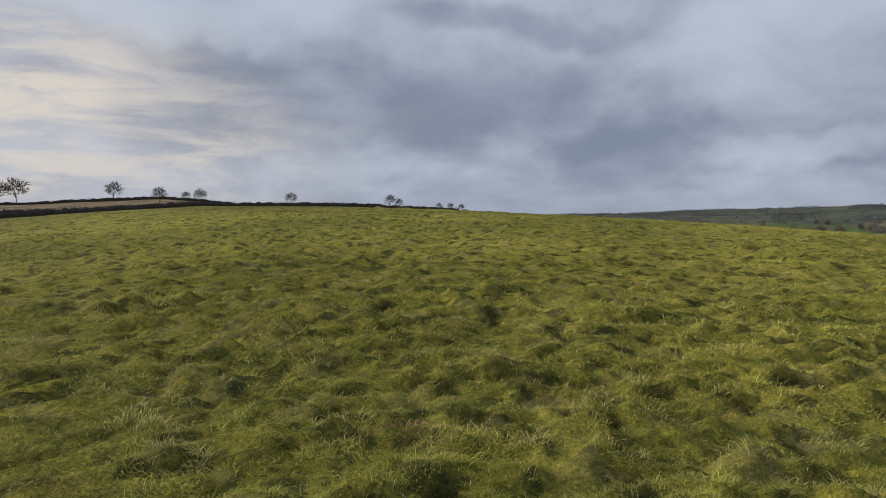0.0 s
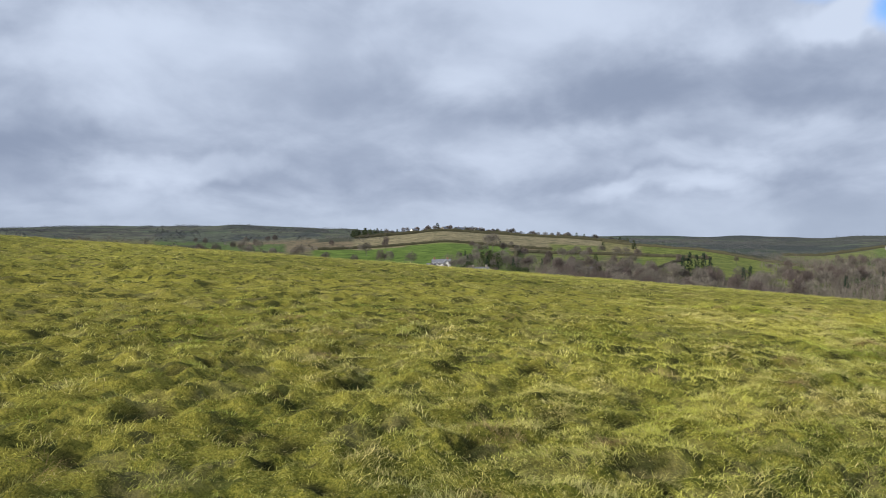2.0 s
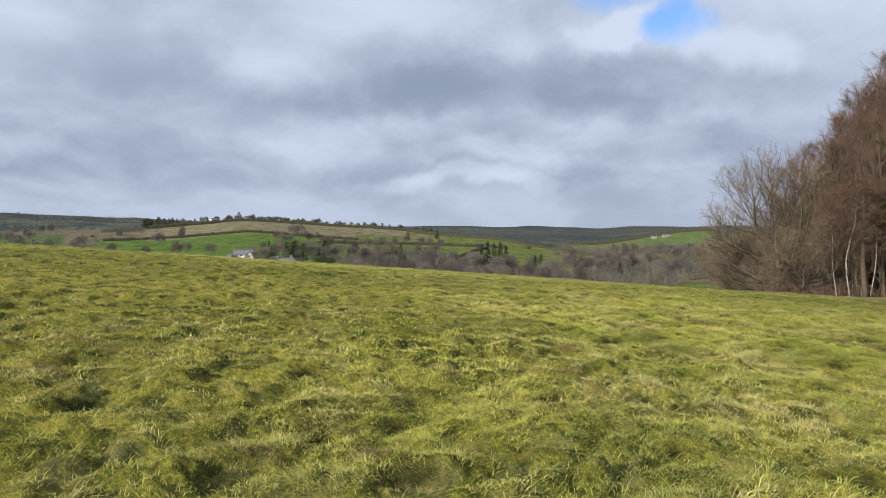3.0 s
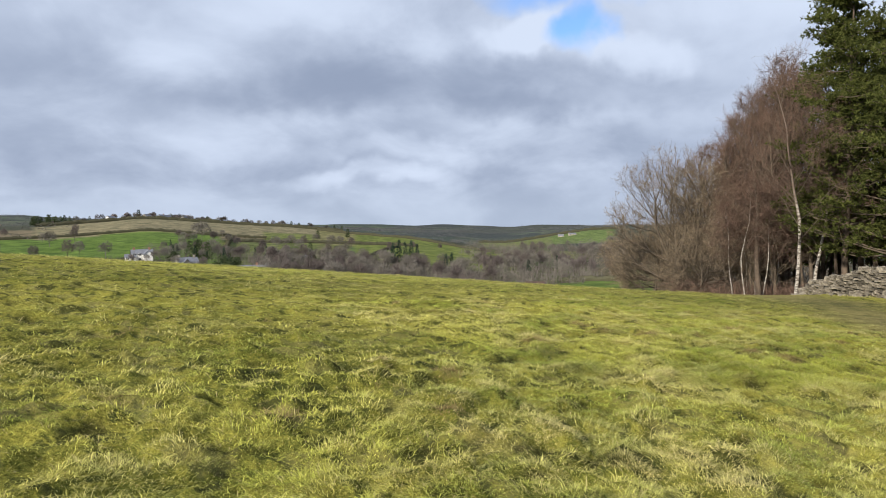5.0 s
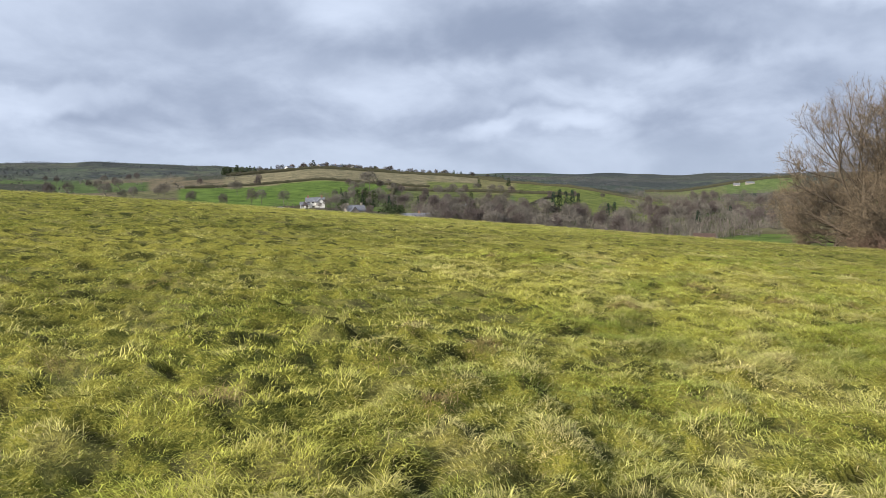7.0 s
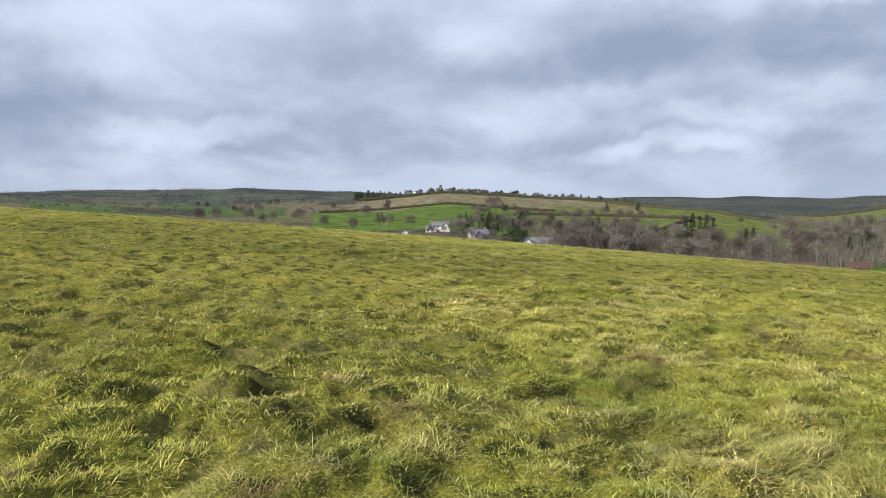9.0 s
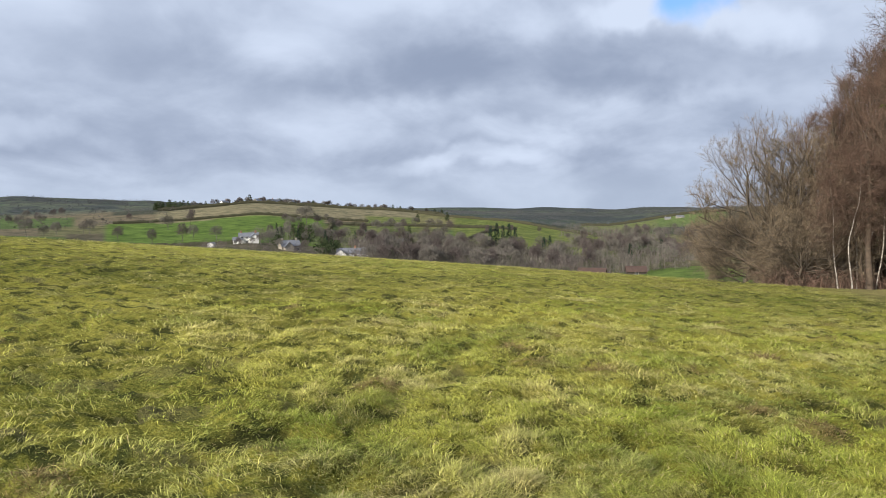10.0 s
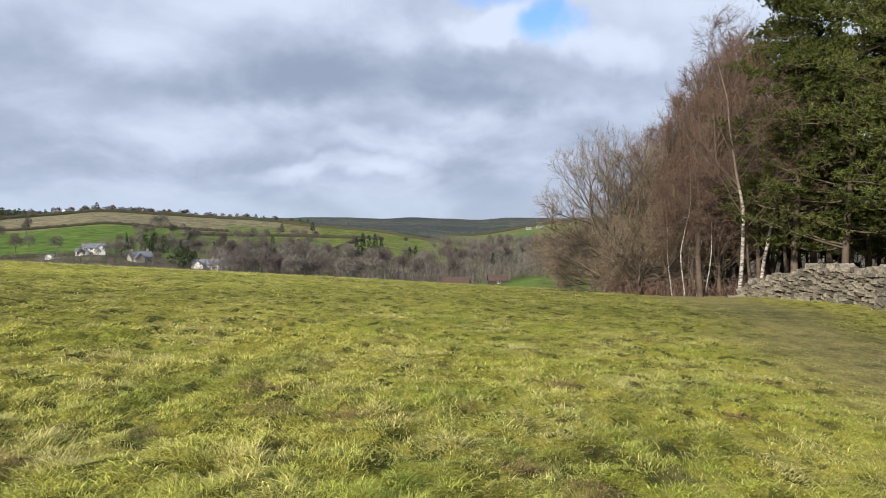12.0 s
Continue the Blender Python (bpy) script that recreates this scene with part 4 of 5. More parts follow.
    for b, d, h, k in ((49.5, 430, 11, 1), (50.2, 434, 12.5, 1), (50.8, 428, 11, 1), (54.4, 440, 8, 0), (55.3, 452, 9, 0), (56.7, 470, 8, 0), (57.3, 640, 8, 1), (59.6, 720, 9, 1), (62.0, 760, 10, 1),
                       (65.5, 470, 15, 0), (66.0, 474, 17, 0), (66.5, 468, 16, 0), (67.0, 472, 17, 0), (67.5, 470, 15, 0), (69.8, 420, 12, 0), (70.3, 424, 13, 0), (76.6, 380, 12, 0), (58.7, 430, 7, 0),
                       (61.0, 450, 8, 0), (53.0, 352, 8, 1), (51.3, 700, 6, 1), (79.0, 520, 12, 0)):
        stand("conifer", "dark evergreen conifer on the valley side", "tree", fir[k], on_ground(*from_end(b, d), turn=rng.uniform(0, 360)), "valley conifers", h / 10)
    for b, d, h in ((51.7, 343, 8.6), (52.6, 346, 8.0), (48.2, 372, 6), (56.0, 380, 5), (59.5, 400, 6)):
        stand("evergreen_bush", "rounded dark evergreen bush beside the houses", "bush", bush, on_ground(*from_end(b, d)), "evergreen bushes", h / 5)
    for _ in range(34):
        bare(rng.uniform(47, 64), rng.uniform(400, 600), rng.uniform(6, 11))
    for _ in range(16):
        stand("conifer", "dark evergreen among the valley gardens", "tree", rng.choice(fir), on_ground(*from_end(rng.uniform(48, 63), rng.uniform(395, 540)), turn=rng.uniform(0, 360)), "valley conifers", rng.uniform(0.5, 0.95))
    for _ in range(14):
        stand("conifer", "dark conifer of a distant plantation", "tree", fir[1], on_ground(*from_end(rng.uniform(39.2, 41.8), rng.uniform(985, 1060)), turn=rng.uniform(0, 360)), "plantation conifers", rng.uniform(0.9, 1.4))
    # valley-floor woodland, tree by tree
    for _ in range(120):
        b = rng.uniform(55, 81)
        d = rng.uniform(300, 430) if b < 72 else rng.uniform(330, 620)
        bare(b, d, rng.uniform(7.5, 12.5), label="leafless grey-brown tree of the valley woodland", group="valley woodland trees")
    for _ in range(60):
        b = rng.uniform(74, 86)
        bare(b, rng.uniform(420, 1000) if b > 76 else rng.uniform(420, 560), rng.uniform(9, 13), label="leafless brown tree on the far valley side", group="far valley trees")
    for _ in range(80):
        b = rng.triangular(39, 63, 48)
        bare(b, rng.uniform(965, 1040), rng.uniform(6, 11), label="leafless tree along the village ridge", group="ridge trees", kinds=dark + grey)
    for b, d, h in ((46.3, 1000, 14), (45.4, 1010, 9), (43.0, 990, 9), (48.6, 1000, 10), (51.2, 980, 9), (57.6, 980, 10), (58.2, 984, 9), (61.0, 980, 9), (61.6, 985, 9)):
        stand("conifer", "dark evergreen on the village ridge", "tree", fir[1], on_ground(*from_end(b, d)), "ridge evergreens", h / 10)
    for _ in range(26):
        bare(rng.uniform(26, 42), rng.uniform(420, 900), rng.uniform(8, 12), label="leafless tree in the side valley", group="side valley trees")

    # woods and hedgerows of the far hills, too small to count
    w = Wood(404)
    r = w.rng

    tones = []

    def thicket(b, d, size):
        """A patch of upright bare stems and twigs."""
        if lattice_noise(b * 2.1, d / 45.0, 41) < 0.36:
            return
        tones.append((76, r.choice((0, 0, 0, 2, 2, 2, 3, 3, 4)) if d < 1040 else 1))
        x, y = from_start(b, d)
        z = float(ground_z(x, y, False))
        core = Vector((x, y, z + size * 0.45))
        for _ in range(70):
            a, u = r.uniform(0, 6.283), math.sqrt(r.random())
            p = Vector((x + math.cos(a) * u * size * 0.55, y + math.sin(a) * u * size * 0.55, z + r.uniform(0.0, 1.0) * size * math.sqrt(1.05 - u * u)))
            d2 = ((p - core).normalized() * 0.5 + Vector((r.gauss(0, 0.4), r.gauss(0, 0.4), r.gauss(0.6, 0.35)))).normalized()
            w.sliver(p, p + d2 * size * r.uniform(0.14, 0.32), size * 0.013)
        for _ in range(6):
            p = Vector((x + r.gauss(0, 0.4) * size, y + r.gauss(0, 0.4) * size, z - 0.3))
            w.sliver(p, p + Vector((r.gauss(0, 0.06), r.gauss(0, 0.06), 0.9)) * size, size * 0.016)

    def clump(b, d, size):
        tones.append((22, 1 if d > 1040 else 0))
        x, y = from_start(b, d)
        z = float(ground_z(x, y, False))
        for _ in range(22):
            a, u = r.uniform(0, 6.283), math.sqrt(r.random())
            p = Vector((x + math.cos(a) * u * size * 0.75, y + math.sin(a) * u * size * 0.75, z + r.uniform(-0.05, 0.6) * size * math.sqrt(1.02 - u * u)))
            w.sliver(p, p + Vector((r.gauss(0, 1), r.gauss(0, 1), r.gauss(0.1, 0.5))).normalized() * size * 0.24, size * 0.06)

    for _ in range(90):
        b, d = r.uniform(10, 88), math.exp(r.uniform(math.log(1080), math.log(4300)))
        if r.random() < 0.75:
            turn, n = r.uniform(-1, 1) * 5.0, int(r.uniform(8, 22))
            for i in range(n):
                clump(b + turn * (i / n - 0.5), d * (1 + 0.05 * (i / n - 0.5)), r.uniform(5, 10) + d * 0.0012)
        else:
            for i in range(int(r.uniform(20, 45))):
                clump(b + r.gauss(0, 1.1), d * (1 + r.gauss(0, 0.05)), r.uniform(8, 13))
    for b in np.arange(9, 90, 0.11):
        for d, n in ((1500, 0.5), (1900, 0.55), (2380, 0.8), (3100, 0.6)):
            if lattice_noise(b / 1.7, d / 100.0, 71) < n * (0.6 if b < 42 else 1.0):
                clump(b + r.gauss(0, 0.1), d * r.uniform(0.93, 1.03), r.uniform(5, 10) + d * 0.001)
    for b in np.arange(12, 42, 0.3):
        clump(b + r.gauss(0, 0.3), r.uniform(600, 1100), r.uniform(6, 10))
        clump(b + r.gauss(0, 0.3), r.uniform(1000, 1500), r.uniform(8, 12))
    for b in np.arange(55, 82, 0.045):
        thicket(b + r.gauss(0, 0.1), r.uniform(300, 440), r.uniform(5, 9))
    for b in np.arange(36, 55, 0.07):
        thicket(b + r.gauss(0, 0.1), r.uniform(300, 392), r.uniform(2.5, 5))
    for b in np.arange(47, 62, 0.09):
        thicket(b + r.gauss(0, 0.3), r.uniform(395, 520), r.uniform(3.5, 6.5))
    for b in np.arange(88, 118, 0.12):
        thicket(b + r.gauss(0, 0.3), r.uniform(72, 130), r.uniform(3, 6))
    for b in np.arange(72, 86, 0.035):
        thicket(b + r.gauss(0, 0.3), r.uniform(520, 1020), r.uniform(7, 11))
    t = np.array([tuple(p) for p in w.tv])
    tagged(new("far_woods", mesh_of("far_woods", t, np.arange(len(t)).reshape(-1, 3), [TWIGS_GREY, TWIGS_HAZED, VALLEY_BROWN, VALLEY_PALE, EVERGREEN], False, np.repeat([k for _, k in tones], [n for n, _ in tones]))), "leafless woods and hedgerows on the distant hills", "woods", kind="stuff")


plant_distance()


# ---------------------------------------------------------------- houses
def box(bm, x0, y0, z0, x1, y1, z1):
    v = [bm.verts.new((x, y, z)) for z in (z0, z1) for x, y in ((x0, y0), (x1, y0), (x1, y1), (x0, y1))]
    for f in ((3, 2, 1, 0), (4, 5, 6, 7), (0, 1, 5, 4), (1, 2, 6, 5), (2, 3, 7, 6), (3, 0, 4, 7)):
        bm.faces.new([v[i] for i in f])


def gable_walls(length, depth, eaves, ridge):
    bm = bmesh.new()
    a, b = length / 2, depth / 2
    low = [bm.verts.new(p) for p in ((-a, -b, -1.5), (a, -b, -1.5), (a, b, -1.5), (-a, b, -1.5))]
    top = [bm.verts.new(p) for p in ((-a, -b, eaves), (a, -b, eaves), (a, b, eaves), (-a, b, eaves))]
    peak = [bm.verts.new((-a, 0, ridge)), bm.verts.new((a, 0, ridge))]
    bm.faces.new((low[0], low[1], top[1], top[0]))
    bm.faces.new((low[2], low[3], top[3], top[2]))
    bm.faces.new((low[1], low[2], top[2], peak[1], top[1]))
    bm.faces.new((low[3], low[0], top[0], peak[0], top[3]))
    bm.faces.new(low[::-1])
    return bm


def gable_roof(length, depth, eaves, ridge, over=0.35, thick=0.18):
    bm = bmesh.new()
    a, b = length / 2 + over, depth / 2
    drop = (ridge - eaves) / b * over
    ring = []
    for x in (-a, a):
        ring.append([bm.verts.new((x, y, z)) for y, z in ((-b - over, eaves - drop), (0, ridge), (b + over, eaves - drop), (b + over, eaves - drop + thick), (0, ridge + thick), (-b - over, eaves - drop + thick))])
    for i in range(6):
        bm.faces.new((ring[0][i], ring[0][(i + 1) % 6], ring[1][(i + 1) % 6], ring[1][i]))
    for x in (0, 1):
        bm.faces.new((ring[x][0], ring[x][1], ring[x][4], ring[x][5]))
        bm.faces.new((ring[x][1], ring[x][2], ring[x][3], ring[x][4]))
    bmesh.ops.recalc_face_normals(bm, faces=bm.faces)
    return bm


def house(name, label, spot, turn, length, depth, eaves, ridge, wall, roof, storeys=1, windows=3, chimneys=(), wing=None, sink=0.3, door=True):
    """A gabled house with its roof, chimneys, windows and perhaps a wing."""
    ob = thing(name, on_ground(*spot, sink=sink, turn=turn), label, "house")
    part("wall", gable_walls(length, depth, eaves, ridge), wall, ob)
    part("roof", gable_roof(length, depth, eaves, ridge), roof, ob)
    if wing:
        at, wl, wd, we, wr = wing
        for nm, bm, mat in (("wing_wall", gable_walls(wl, wd, we, wr), wall), ("wing_roof", gable_roof(wl, wd, we, wr), roof)):
            bm.transform(Matrix.Translation((at, -depth / 2 - wl / 2 + 1.0, 0)) @ Matrix.Rotation(radians(90), 4, "Z"))
            part(nm, bm, mat, ob)
    for c in chimneys:
        bm = bmesh.new()
        box(bm, c - 0.45, -0.4, ridge - 0.6, c + 0.45, 0.4, ridge + 1.1)
        box(bm, c - 0.52, -0.47, ridge + 1.1, c + 0.52, 0.47, ridge + 1.25)
        part("chimney", bm, BRICK if wall is not RUBBLE else RUBBLE, ob)
    for side in (-1, 1):
        for s in range(storeys):
            for i in range(windows):
                x = (i + 0.5) / windows * length - length / 2
                if wing and side < 0 and abs(x - wing[0]) < wing[2] / 2 + 0.7:
                    continue
                z, y = 0.9 + s * 2.6, side * depth / 2
                bm = bmesh.new()
                box(bm, x - 0.6, y - 0.05, z, x + 0.6, y + 0.05, z + 1.25)
                pane = part("window", bm, DARK_GLASS, ob)
                bm = bmesh.new()
                for q in ((x - 0.68, z - 0.1, x + 0.68, z), (x - 0.68, z + 1.25, x + 0.68, z + 1.33), (x - 0.68, z, x - 0.6, z + 1.25), (x + 0.6, z, x + 0.68, z + 1.25), (x - 0.03, z, x + 0.03, z + 1.25)):
                    box(bm, q[0], y - 0.08, q[1], q[2], y + 0.08, q[3])
                part("frame", bm, WHITE, pane)
    if door:
        bm = bmesh.new()
        box(bm, length / 2 - 1.9, -depth / 2 - 0.06, -0.2, length / 2 - 0.9, -depth / 2 + 0.06, 2.0)
        part("door", bm, TIMBER, ob)
    return ob


def build_houses():
    # a house's own -y side is its front; the turn brings it towards the pasture
    house("white_house", "large white rendered house with gables and a slate roof", from_end(46.0, 388), -42, 10, 6.0, 4.4, 6.4, WHITE, SLATE, 2, 4, (-3.8, 3.6), (2.4, 4.5, 4.4, 4.2, 6.0), 1.0)
    house("white_house", "low white wing beside the large house", from_end(45.2, 386), -50, 5, 4.5, 2.4, 3.7, WHITE, SLATE, 1, 2, ())
    house("stone_cottage", "stone cottage with pale gables among trees", from_end(49.1, 352), -30, 9.5, 6.0, 3.2, 5.6, RUBBLE, SLATE, 1, 3, (-3.6, 3.6), (-2.0, 4, 4.2, 3.0, 5.2), 1.0)
    house("bungalow", "white bungalow with a grey slate roof in the valley", from_end(54.1, 345), -60, 14.5, 7.5, 2.7, 5.2, WHITE, SLATE, 1, 4, (1.5,), (-5.0, 3.5, 5.0, 2.7, 4.9), 0.7)
    house("barn", "stone barn with a red tiled roof below the crest", from_end(73.6, 285), -80, 10.5, 6.0, 2.4, 4.6, RUBBLE, TILES, 1, 2, (), None, 0.7)
    house("barn", "dark timber barn with a rusty tiled roof", from_end(77.0, 285), -70, 7.5, 5.5, 2.2, 4.0, TIMBER, TILES, 1, 1, (), None, 0.6)
    house("farmhouse", "distant pale farmhouse on the far hill", from_start(79.6, 1285), -75, 10, 6, 3.6, 6, RUBBLE, SLATE, 1, 3, (-4, 4), None, 1.5)
    house("farmhouse", "distant pale farm building beside the farmhouse", from_start(80.5, 1290), -60, 13, 7, 2.6, 4.5, RUBBLE, SLATE, 1, 3)
    for b, d in ((46.9, 985), (47.9, 975), (48.3, 985), (49.6, 980), (44.4, 980)):
        house("village_house", "small pale village house on the ridge", from_end(b, d), -45 + b, 11, 7, 4.6, 7.4, WHITE if d < 984 else RUBBLE, SLATE, 2, 3, (4,))
    house("shed", "low grey shed roof among the valley trees", from_end(58.0, 440), -20, 13, 7, 2.4, 3.8, RUBBLE, SLATE, 1, 2)
    # a white shed shape stands in for a pale caravan here
    house("shed", "small white shed in place of a caravan beside the lane", from_end(43.2, 372), 30, 5, 3, 1.9, 2.6, WHITE, SLATE, 1, 1, (), None, 0.2)


build_houses()


# ---------------------------------------------------------------- the dry stone wall
def build_wall():
    line = [(35.2, -3.45), (33.8, -4.4), (31.8, -5.4), (29.4, -6.5), (27.2, -7.5), (25.2, -8.9), (23.6, -10.6)]
    steps = [math.dist(a, b) for a, b in zip(line, line[1:])]
    total = sum(steps)

    def at(s):
        for (a, b), n in zip(zip(line, line[1:]), steps):
            if s <= n or b == line[-1]:
                u = s / n
                return a[0] + (b[0] - a[0]) * u, a[1] + (b[1] - a[1]) * u, math.degrees(math.atan2(b[1] - a[1], b[0] - a[0]))
            s -= n

    rng = random.Random(21)

    def top(s):
        return 0.24 + 0.70 * min(1.0, (s / 3.4)) ** 0.8 + 0.05 * math.sin(s * 1.9) + 0.04 * math.sin(s * 4.3)

    wall = thing("dry_stone_wall", Matrix(), "grey dry stone wall with a tumbled end beside the wood", "wall")
    v, f = [], []
    n = 60
    for i in range(n + 1):
        s = total * i / n
        x, y, a = at(s)
        g, h = float(ground_z(x, y)), top(s) * 0.9
        sx, sy = -math.sin(radians(a)) * 0.09, math.cos(radians(a)) * 0.09
        v += [(x - sx, y - sy, g - 0.2), (x - sx, y - sy, g + h), (x + sx, y + sy, g + h), (x + sx, y + sy, g - 0.2)]
    for i in range(n):
        for k in range(3):
            f.append((i * 4 + k, i * 4 + k + 1, i * 4 + k + 5, i * 4 + k + 4))
    f += [(0, 1, 2, 3), (n * 4 + 3, n * 4 + 2, n * 4 + 1, n * 4)]
    part("hearting", mesh_of("hearting", v, f, material("hearting", 1.0, (0.10, 0.09, 0.075), (0.05, 0.045, 0.04), 4.0, 30.0)), None, wall, "dark rubble heart of the wall")
    shapes = []
    for i in range(12):
        bm = bmesh.new()
        bmesh.ops.create_cube(bm, size=1.0)
        bmesh.ops.bevel(bm, geom=list(bm.edges), offset=0.08, segments=1, affect="EDGES")
        for p in bm.verts:
            p.co += Vector((rng.gauss(0, 0.055), rng.gauss(0, 0.05), rng.gauss(0, 0.07)))
        skew = rng.gauss(0, 0.12)
        for p in bm.verts:
            p.co.z += p.co.x * skew
        me = bpy.data.meshes.new("stone")
        bm.to_mesh(me)
        bm.free()
        me.materials.append(STONE)
        shapes.append(me)

    spare = bmesh.new()

    def stone(name, s, z, size, tilt, across=0.0):
        x, y, a = at(min(max(s, 0), total - 0.01))
        g = float(ground_z(x, y, False))
        x, y = x - math.sin(radians(a)) * across, y + math.cos(radians(a)) * across
        m = pose(x, y, g + z, rng.gauss(0, 5), tilt, a + rng.gauss(0, 7)) @ Matrix.Diagonal((*size, 1))
        if s > 6.2 and name == "stone":
            old = len(spare.verts)
            spare.from_mesh(rng.choice(shapes))
            spare.verts.ensure_lookup_table()
            for p in spare.verts[old:]:
                p.co = m @ p.co
        else:
            part(name, rng.choice(shapes), None, wall).matrix_basis = m

    z = -0.08
    while z < 1.0:
        h = rng.uniform(0.075, 0.125)
        s = rng.uniform(0, 0.2)
        while s < total:
            n = rng.uniform(0.15, 0.30) if rng.random() < 0.5 else rng.uniform(0.08, 0.16)
            if z + h < top(s + n / 2) + 0.03:
                k = rng.uniform(0.62, 1.2)
                stone("stone", s + n / 2, z + h / 2 + rng.gauss(0, 0.022), (n * rng.uniform(0.72, 0.95), 0.45 + rng.gauss(0, 0.09) - 0.1 * z, h * k), rng.gauss(0, 10))
            s += n
        z += h * 0.97
    s = 0.6
    while s < total:
        n = rng.uniform(0.10, 0.24)
        stone("cope_stone", s, top(s) + 0.05, (n * rng.uniform(0.6, 1.0), 0.30 + rng.gauss(0, 0.06), rng.uniform(0.09, 0.24)), rng.gauss(0, 24))
        s += n * rng.uniform(0.9, 1.25)
    for i in range(16):
        s = rng.uniform(0, 3.5)
        stone("fallen_stone", s, 0.02, (rng.uniform(0.15, 0.35), rng.uniform(0.15, 0.3), rng.uniform(0.1, 0.18)), rng.gauss(0, 12), rng.choice((-1, 1)) * rng.uniform(0.3, 0.55))
    tagged(part("rubble_stones", spare, STONE, wall), kind="stuff")


build_wall()


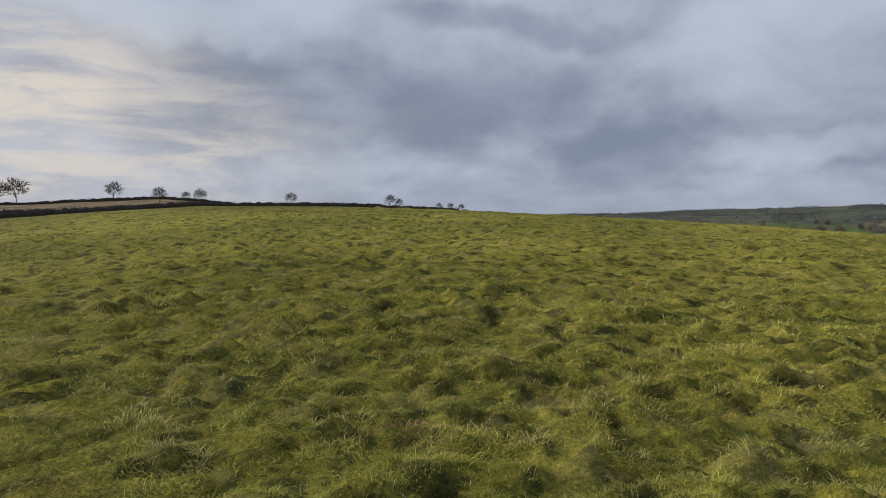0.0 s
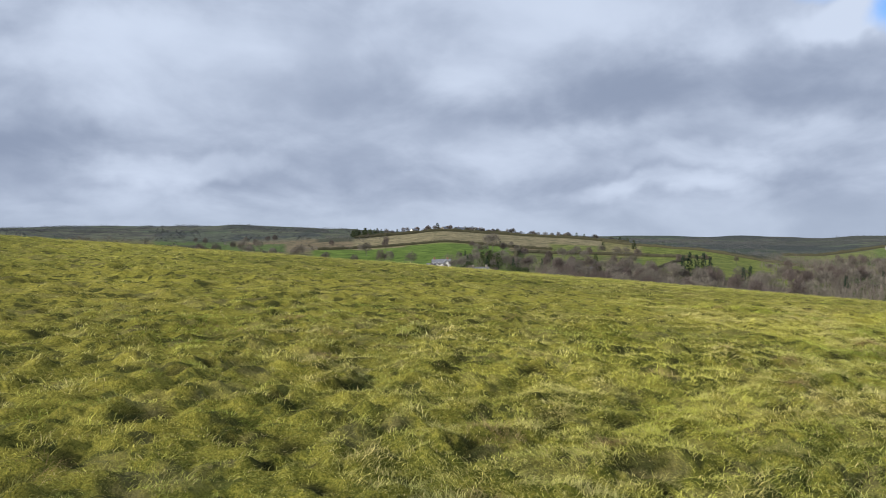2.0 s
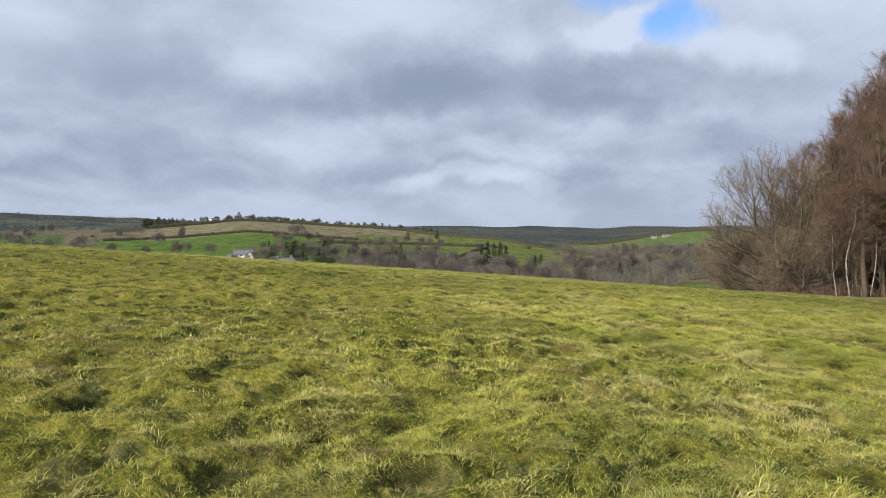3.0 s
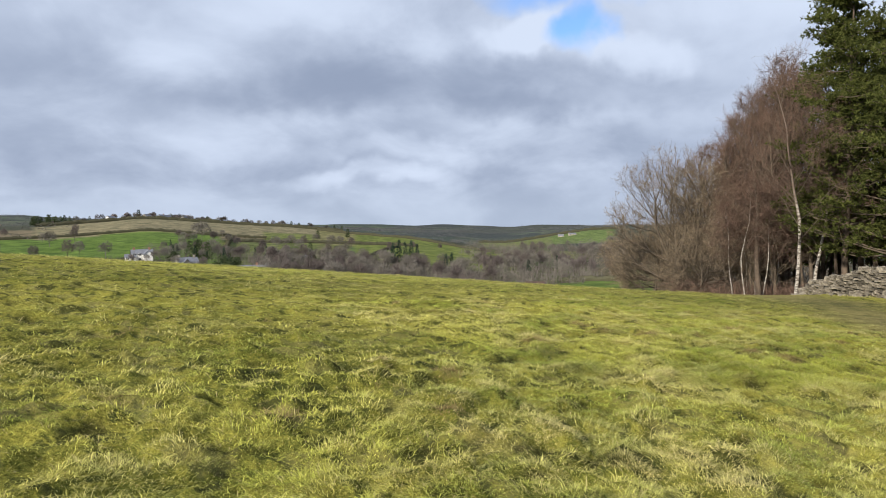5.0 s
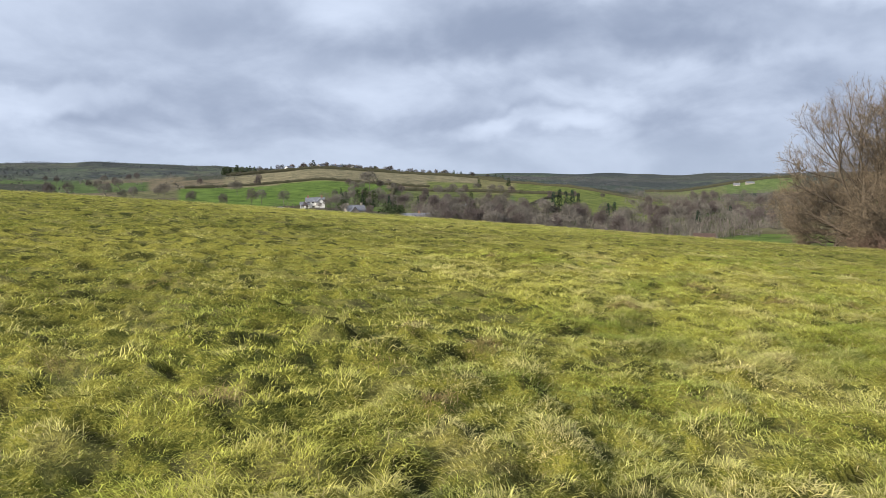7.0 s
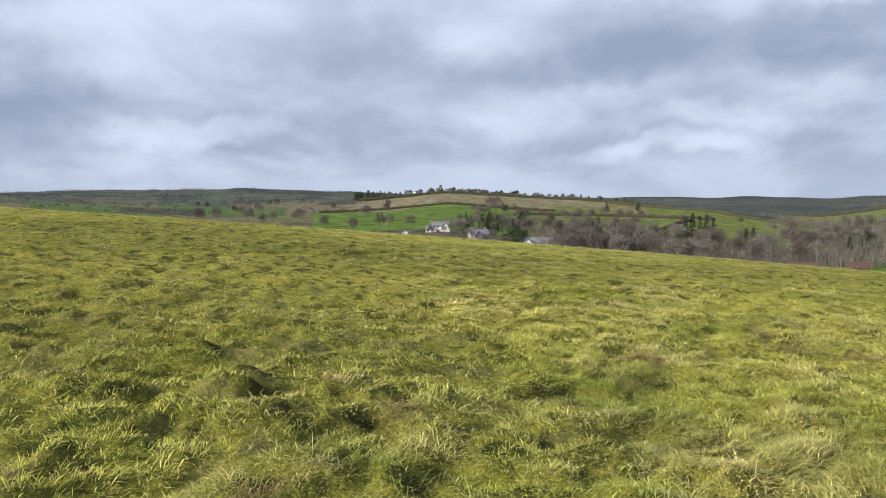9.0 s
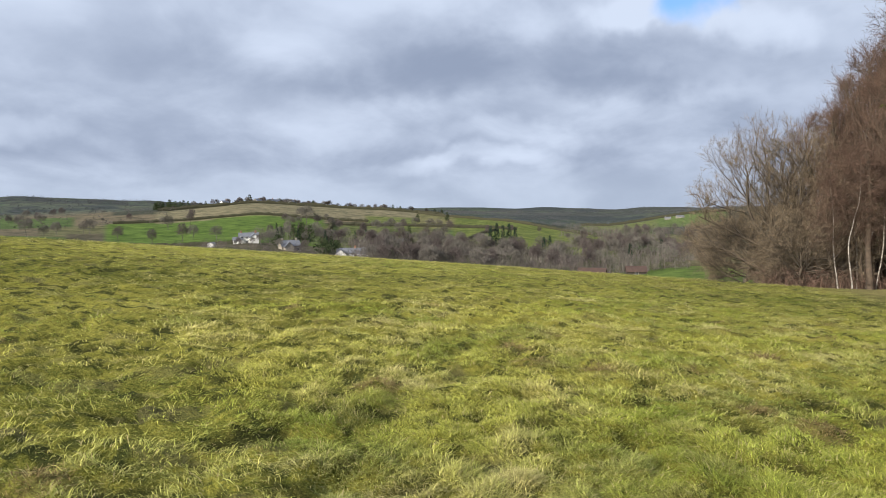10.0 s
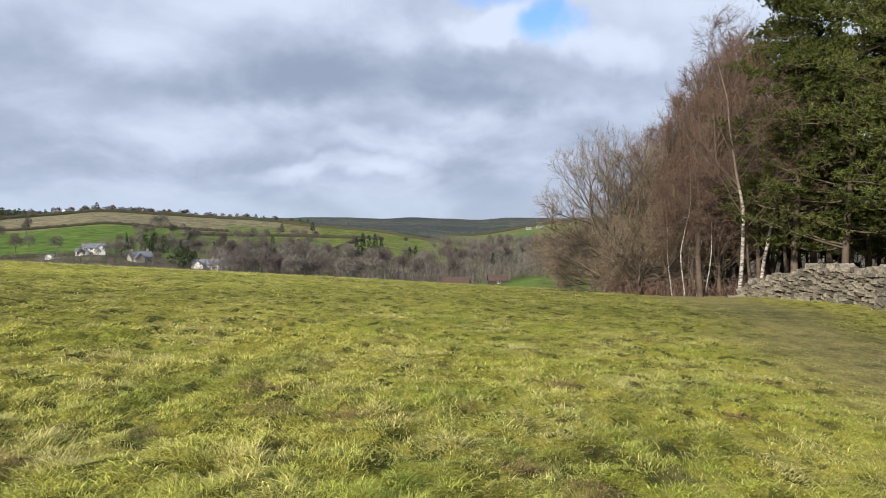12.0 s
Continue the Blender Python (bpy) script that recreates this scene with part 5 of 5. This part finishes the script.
# ---------------------------------------------------------------- grass
def build_grass():
    rng = np.random.default_rng(8)
    spots = []
    for cx, cy, number, b0, b1 in ((0.4, 0.2, 52000, -38, 112), (4.2, 0.3, 30000, -4, 112), (8.3, -0.6, 58000, 32, 116)):
        b = np.radians(rng.uniform(b0, b1, number))
        r = np.exp(math.log(2.4) + (math.log(46) - math.log(2.4)) * rng.uniform(0, 1, number) ** 1.05)
        spots.append(np.stack([cx + r * np.sin(b), cy + r * np.cos(b), r], 1))
    for x0, x1, y0, y1, number, r in ((2.5, 12.5, -3.6, 3.0, 17000, 5.0), (11.5, 21.0, -5.5, 4.0, 9000, 9.0)):  # beside the walk
        spots.append(np.stack([rng.uniform(x0, x1, number), rng.uniform(y0, y1, number), np.full(number, r)], 1))
    p = np.concatenate(spots)
    p = p[~((p[:, 0] > 38) & (p[:, 1] < 4))]
    x, y, r = p.T
    track = track_band(x, y)
    n, blades = len(x), 9
    spot = shade_soil_spots(x, y)
    patch = lattice_noise(x / 0.8, y / 0.8, 31)
    broad = lattice_noise(x / 3.1, y / 2.6, 32)
    d1, ox, oy, luck = clumps(x, y, 0.29, 1.0)
    crown = np.clip(1 - d1 * d1, 0, 1)
    comb = 9.0 * lattice_noise(x / 0.55, y / 0.55, 36) + 5.0 * lattice_noise(x / 2.2, y / 2.2, 37)
    out = np.where(rng.random(n) < 0.45, np.arctan2(oy, ox), comb)
    tall = (0.015 + 0.012 * patch + 0.026 * crown * (0.3 + luck) + 0.0004 * np.clip(r, 0, 30)) * (1 - 0.55 * track) * (1 - 0.4 * spot)
    rep = lambda a: np.repeat(a, blades)
    k = n * blades
    far = rep(np.clip(r, 2.6, 40))
    loose = 0.032 * (1 + far * 0.06)
    bx, by = rep(x) + rng.normal(0, 1, k) * loose, rep(y) + rng.normal(0, 1, k) * loose
    bz = ground_z(bx, by) - 0.012
    h = rep(tall * rng.uniform(0.7, 1.3, n)) * rng.uniform(0.45, 1.4, k)
    lean = rep(out) + rng.normal(0, 0.75, k)
    reach = h * rng.uniform(0.5, 2.2, k) + 0.006
    wide = np.maximum(0.0016, 0.00040 * far) * rng.uniform(0.7, 1.35, k)
    turn = lean + math.pi / 2 + rng.normal(0, 0.5, k)
    dx, dy = np.cos(turn) * wide, np.sin(turn) * wide
    sag = rng.uniform(0.55, 1.15, k)  # the tip hangs or stands
    mx, my = bx + np.cos(lean) * reach * 0.42, by + np.sin(lean) * reach * 0.42
    mz = bz + h * 0.72
    verts = np.stack([np.stack([bx, by, bz], 1), np.stack([mx - dx, my - dy, mz], 1), np.stack([mx + dx, my + dy, mz], 1),
                      np.stack([bx + np.cos(lean) * reach, by + np.sin(lean) * reach, bz + h * sag], 1)], 1).reshape(-1, 3)
    base = np.arange(k)[:, None] * 4
    close = far < 10
    faces = np.concatenate([base + np.array((1, 2, 3)), (base + np.array((0, 2, 1)))[close]])
    me = mesh_of("grass", verts, faces, BLADES)
    green = np.array((0.262, 0.305, 0.046))
    yellow = np.array((0.42, 0.40, 0.085))
    straw = np.array((0.50, 0.425, 0.185))
    u = np.clip(0.56 - 0.3 * np.clip(1 - (x - 0.15 * y) / 4.5, 0, 1) + 0.9 * (broad - 0.5) + 0.8 * (patch - 0.5) + rng.normal(0, 0.16, n), 0, 1)[:, None]
    tuft = green * (1 - u) + yellow * u
    dry = np.clip(0.20 + 0.7 * (lattice_noise(x / 1.1, y / 0.9, 33) - 0.5) + 0.35 * (luck > 0.86) + 0.1 * track + rng.normal(0, 0.1, n), 0, 0.85)[:, None]
    tuft = tuft * (1 - dry) + straw * dry
    tuft = np.where(((luck > 0.79) & (luck < 0.83))[:, None], np.array((0.22, 0.165, 0.07)), tuft)
    lush = np.clip(lattice_noise(x / 0.75, y / 0.6, 34) * 2.2 - 1.25, 0, 0.5)[:, None]
    tuft = tuft * (1 - lush) + np.array((0.10, 0.155, 0.022)) * lush
    tr = track[:, None] * 0.75
    tuft = tuft * (1 - tr) + np.array((0.27, 0.235, 0.105)) * tr
    # the same shade and soil marks, painted into the blades
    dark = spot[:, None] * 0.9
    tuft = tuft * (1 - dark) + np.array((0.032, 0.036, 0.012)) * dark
    tuft = tuft * sward_light_wear(x, y)[:, None] * rng.uniform(0.62, 1.36, (n, 1))
    tone = np.repeat(tuft, blades, axis=0) * rng.uniform(0.6, 1.42, (k, 1))
    pale = (rng.random(k) < 0.07)[:, None]
    tone = np.where(pale, straw * rng.uniform(0.8, 1.15, (k, 1)), tone)
    full = np.concatenate([tone, np.ones((k, 1))], 1)
    att = me.color_attributes.new("tone", "FLOAT_COLOR", "POINT")
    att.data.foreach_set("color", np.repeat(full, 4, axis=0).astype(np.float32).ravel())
    tagged(new("grass", me), "tussocky green and straw-coloured winter pasture grass", "grass", kind="stuff")


build_grass()
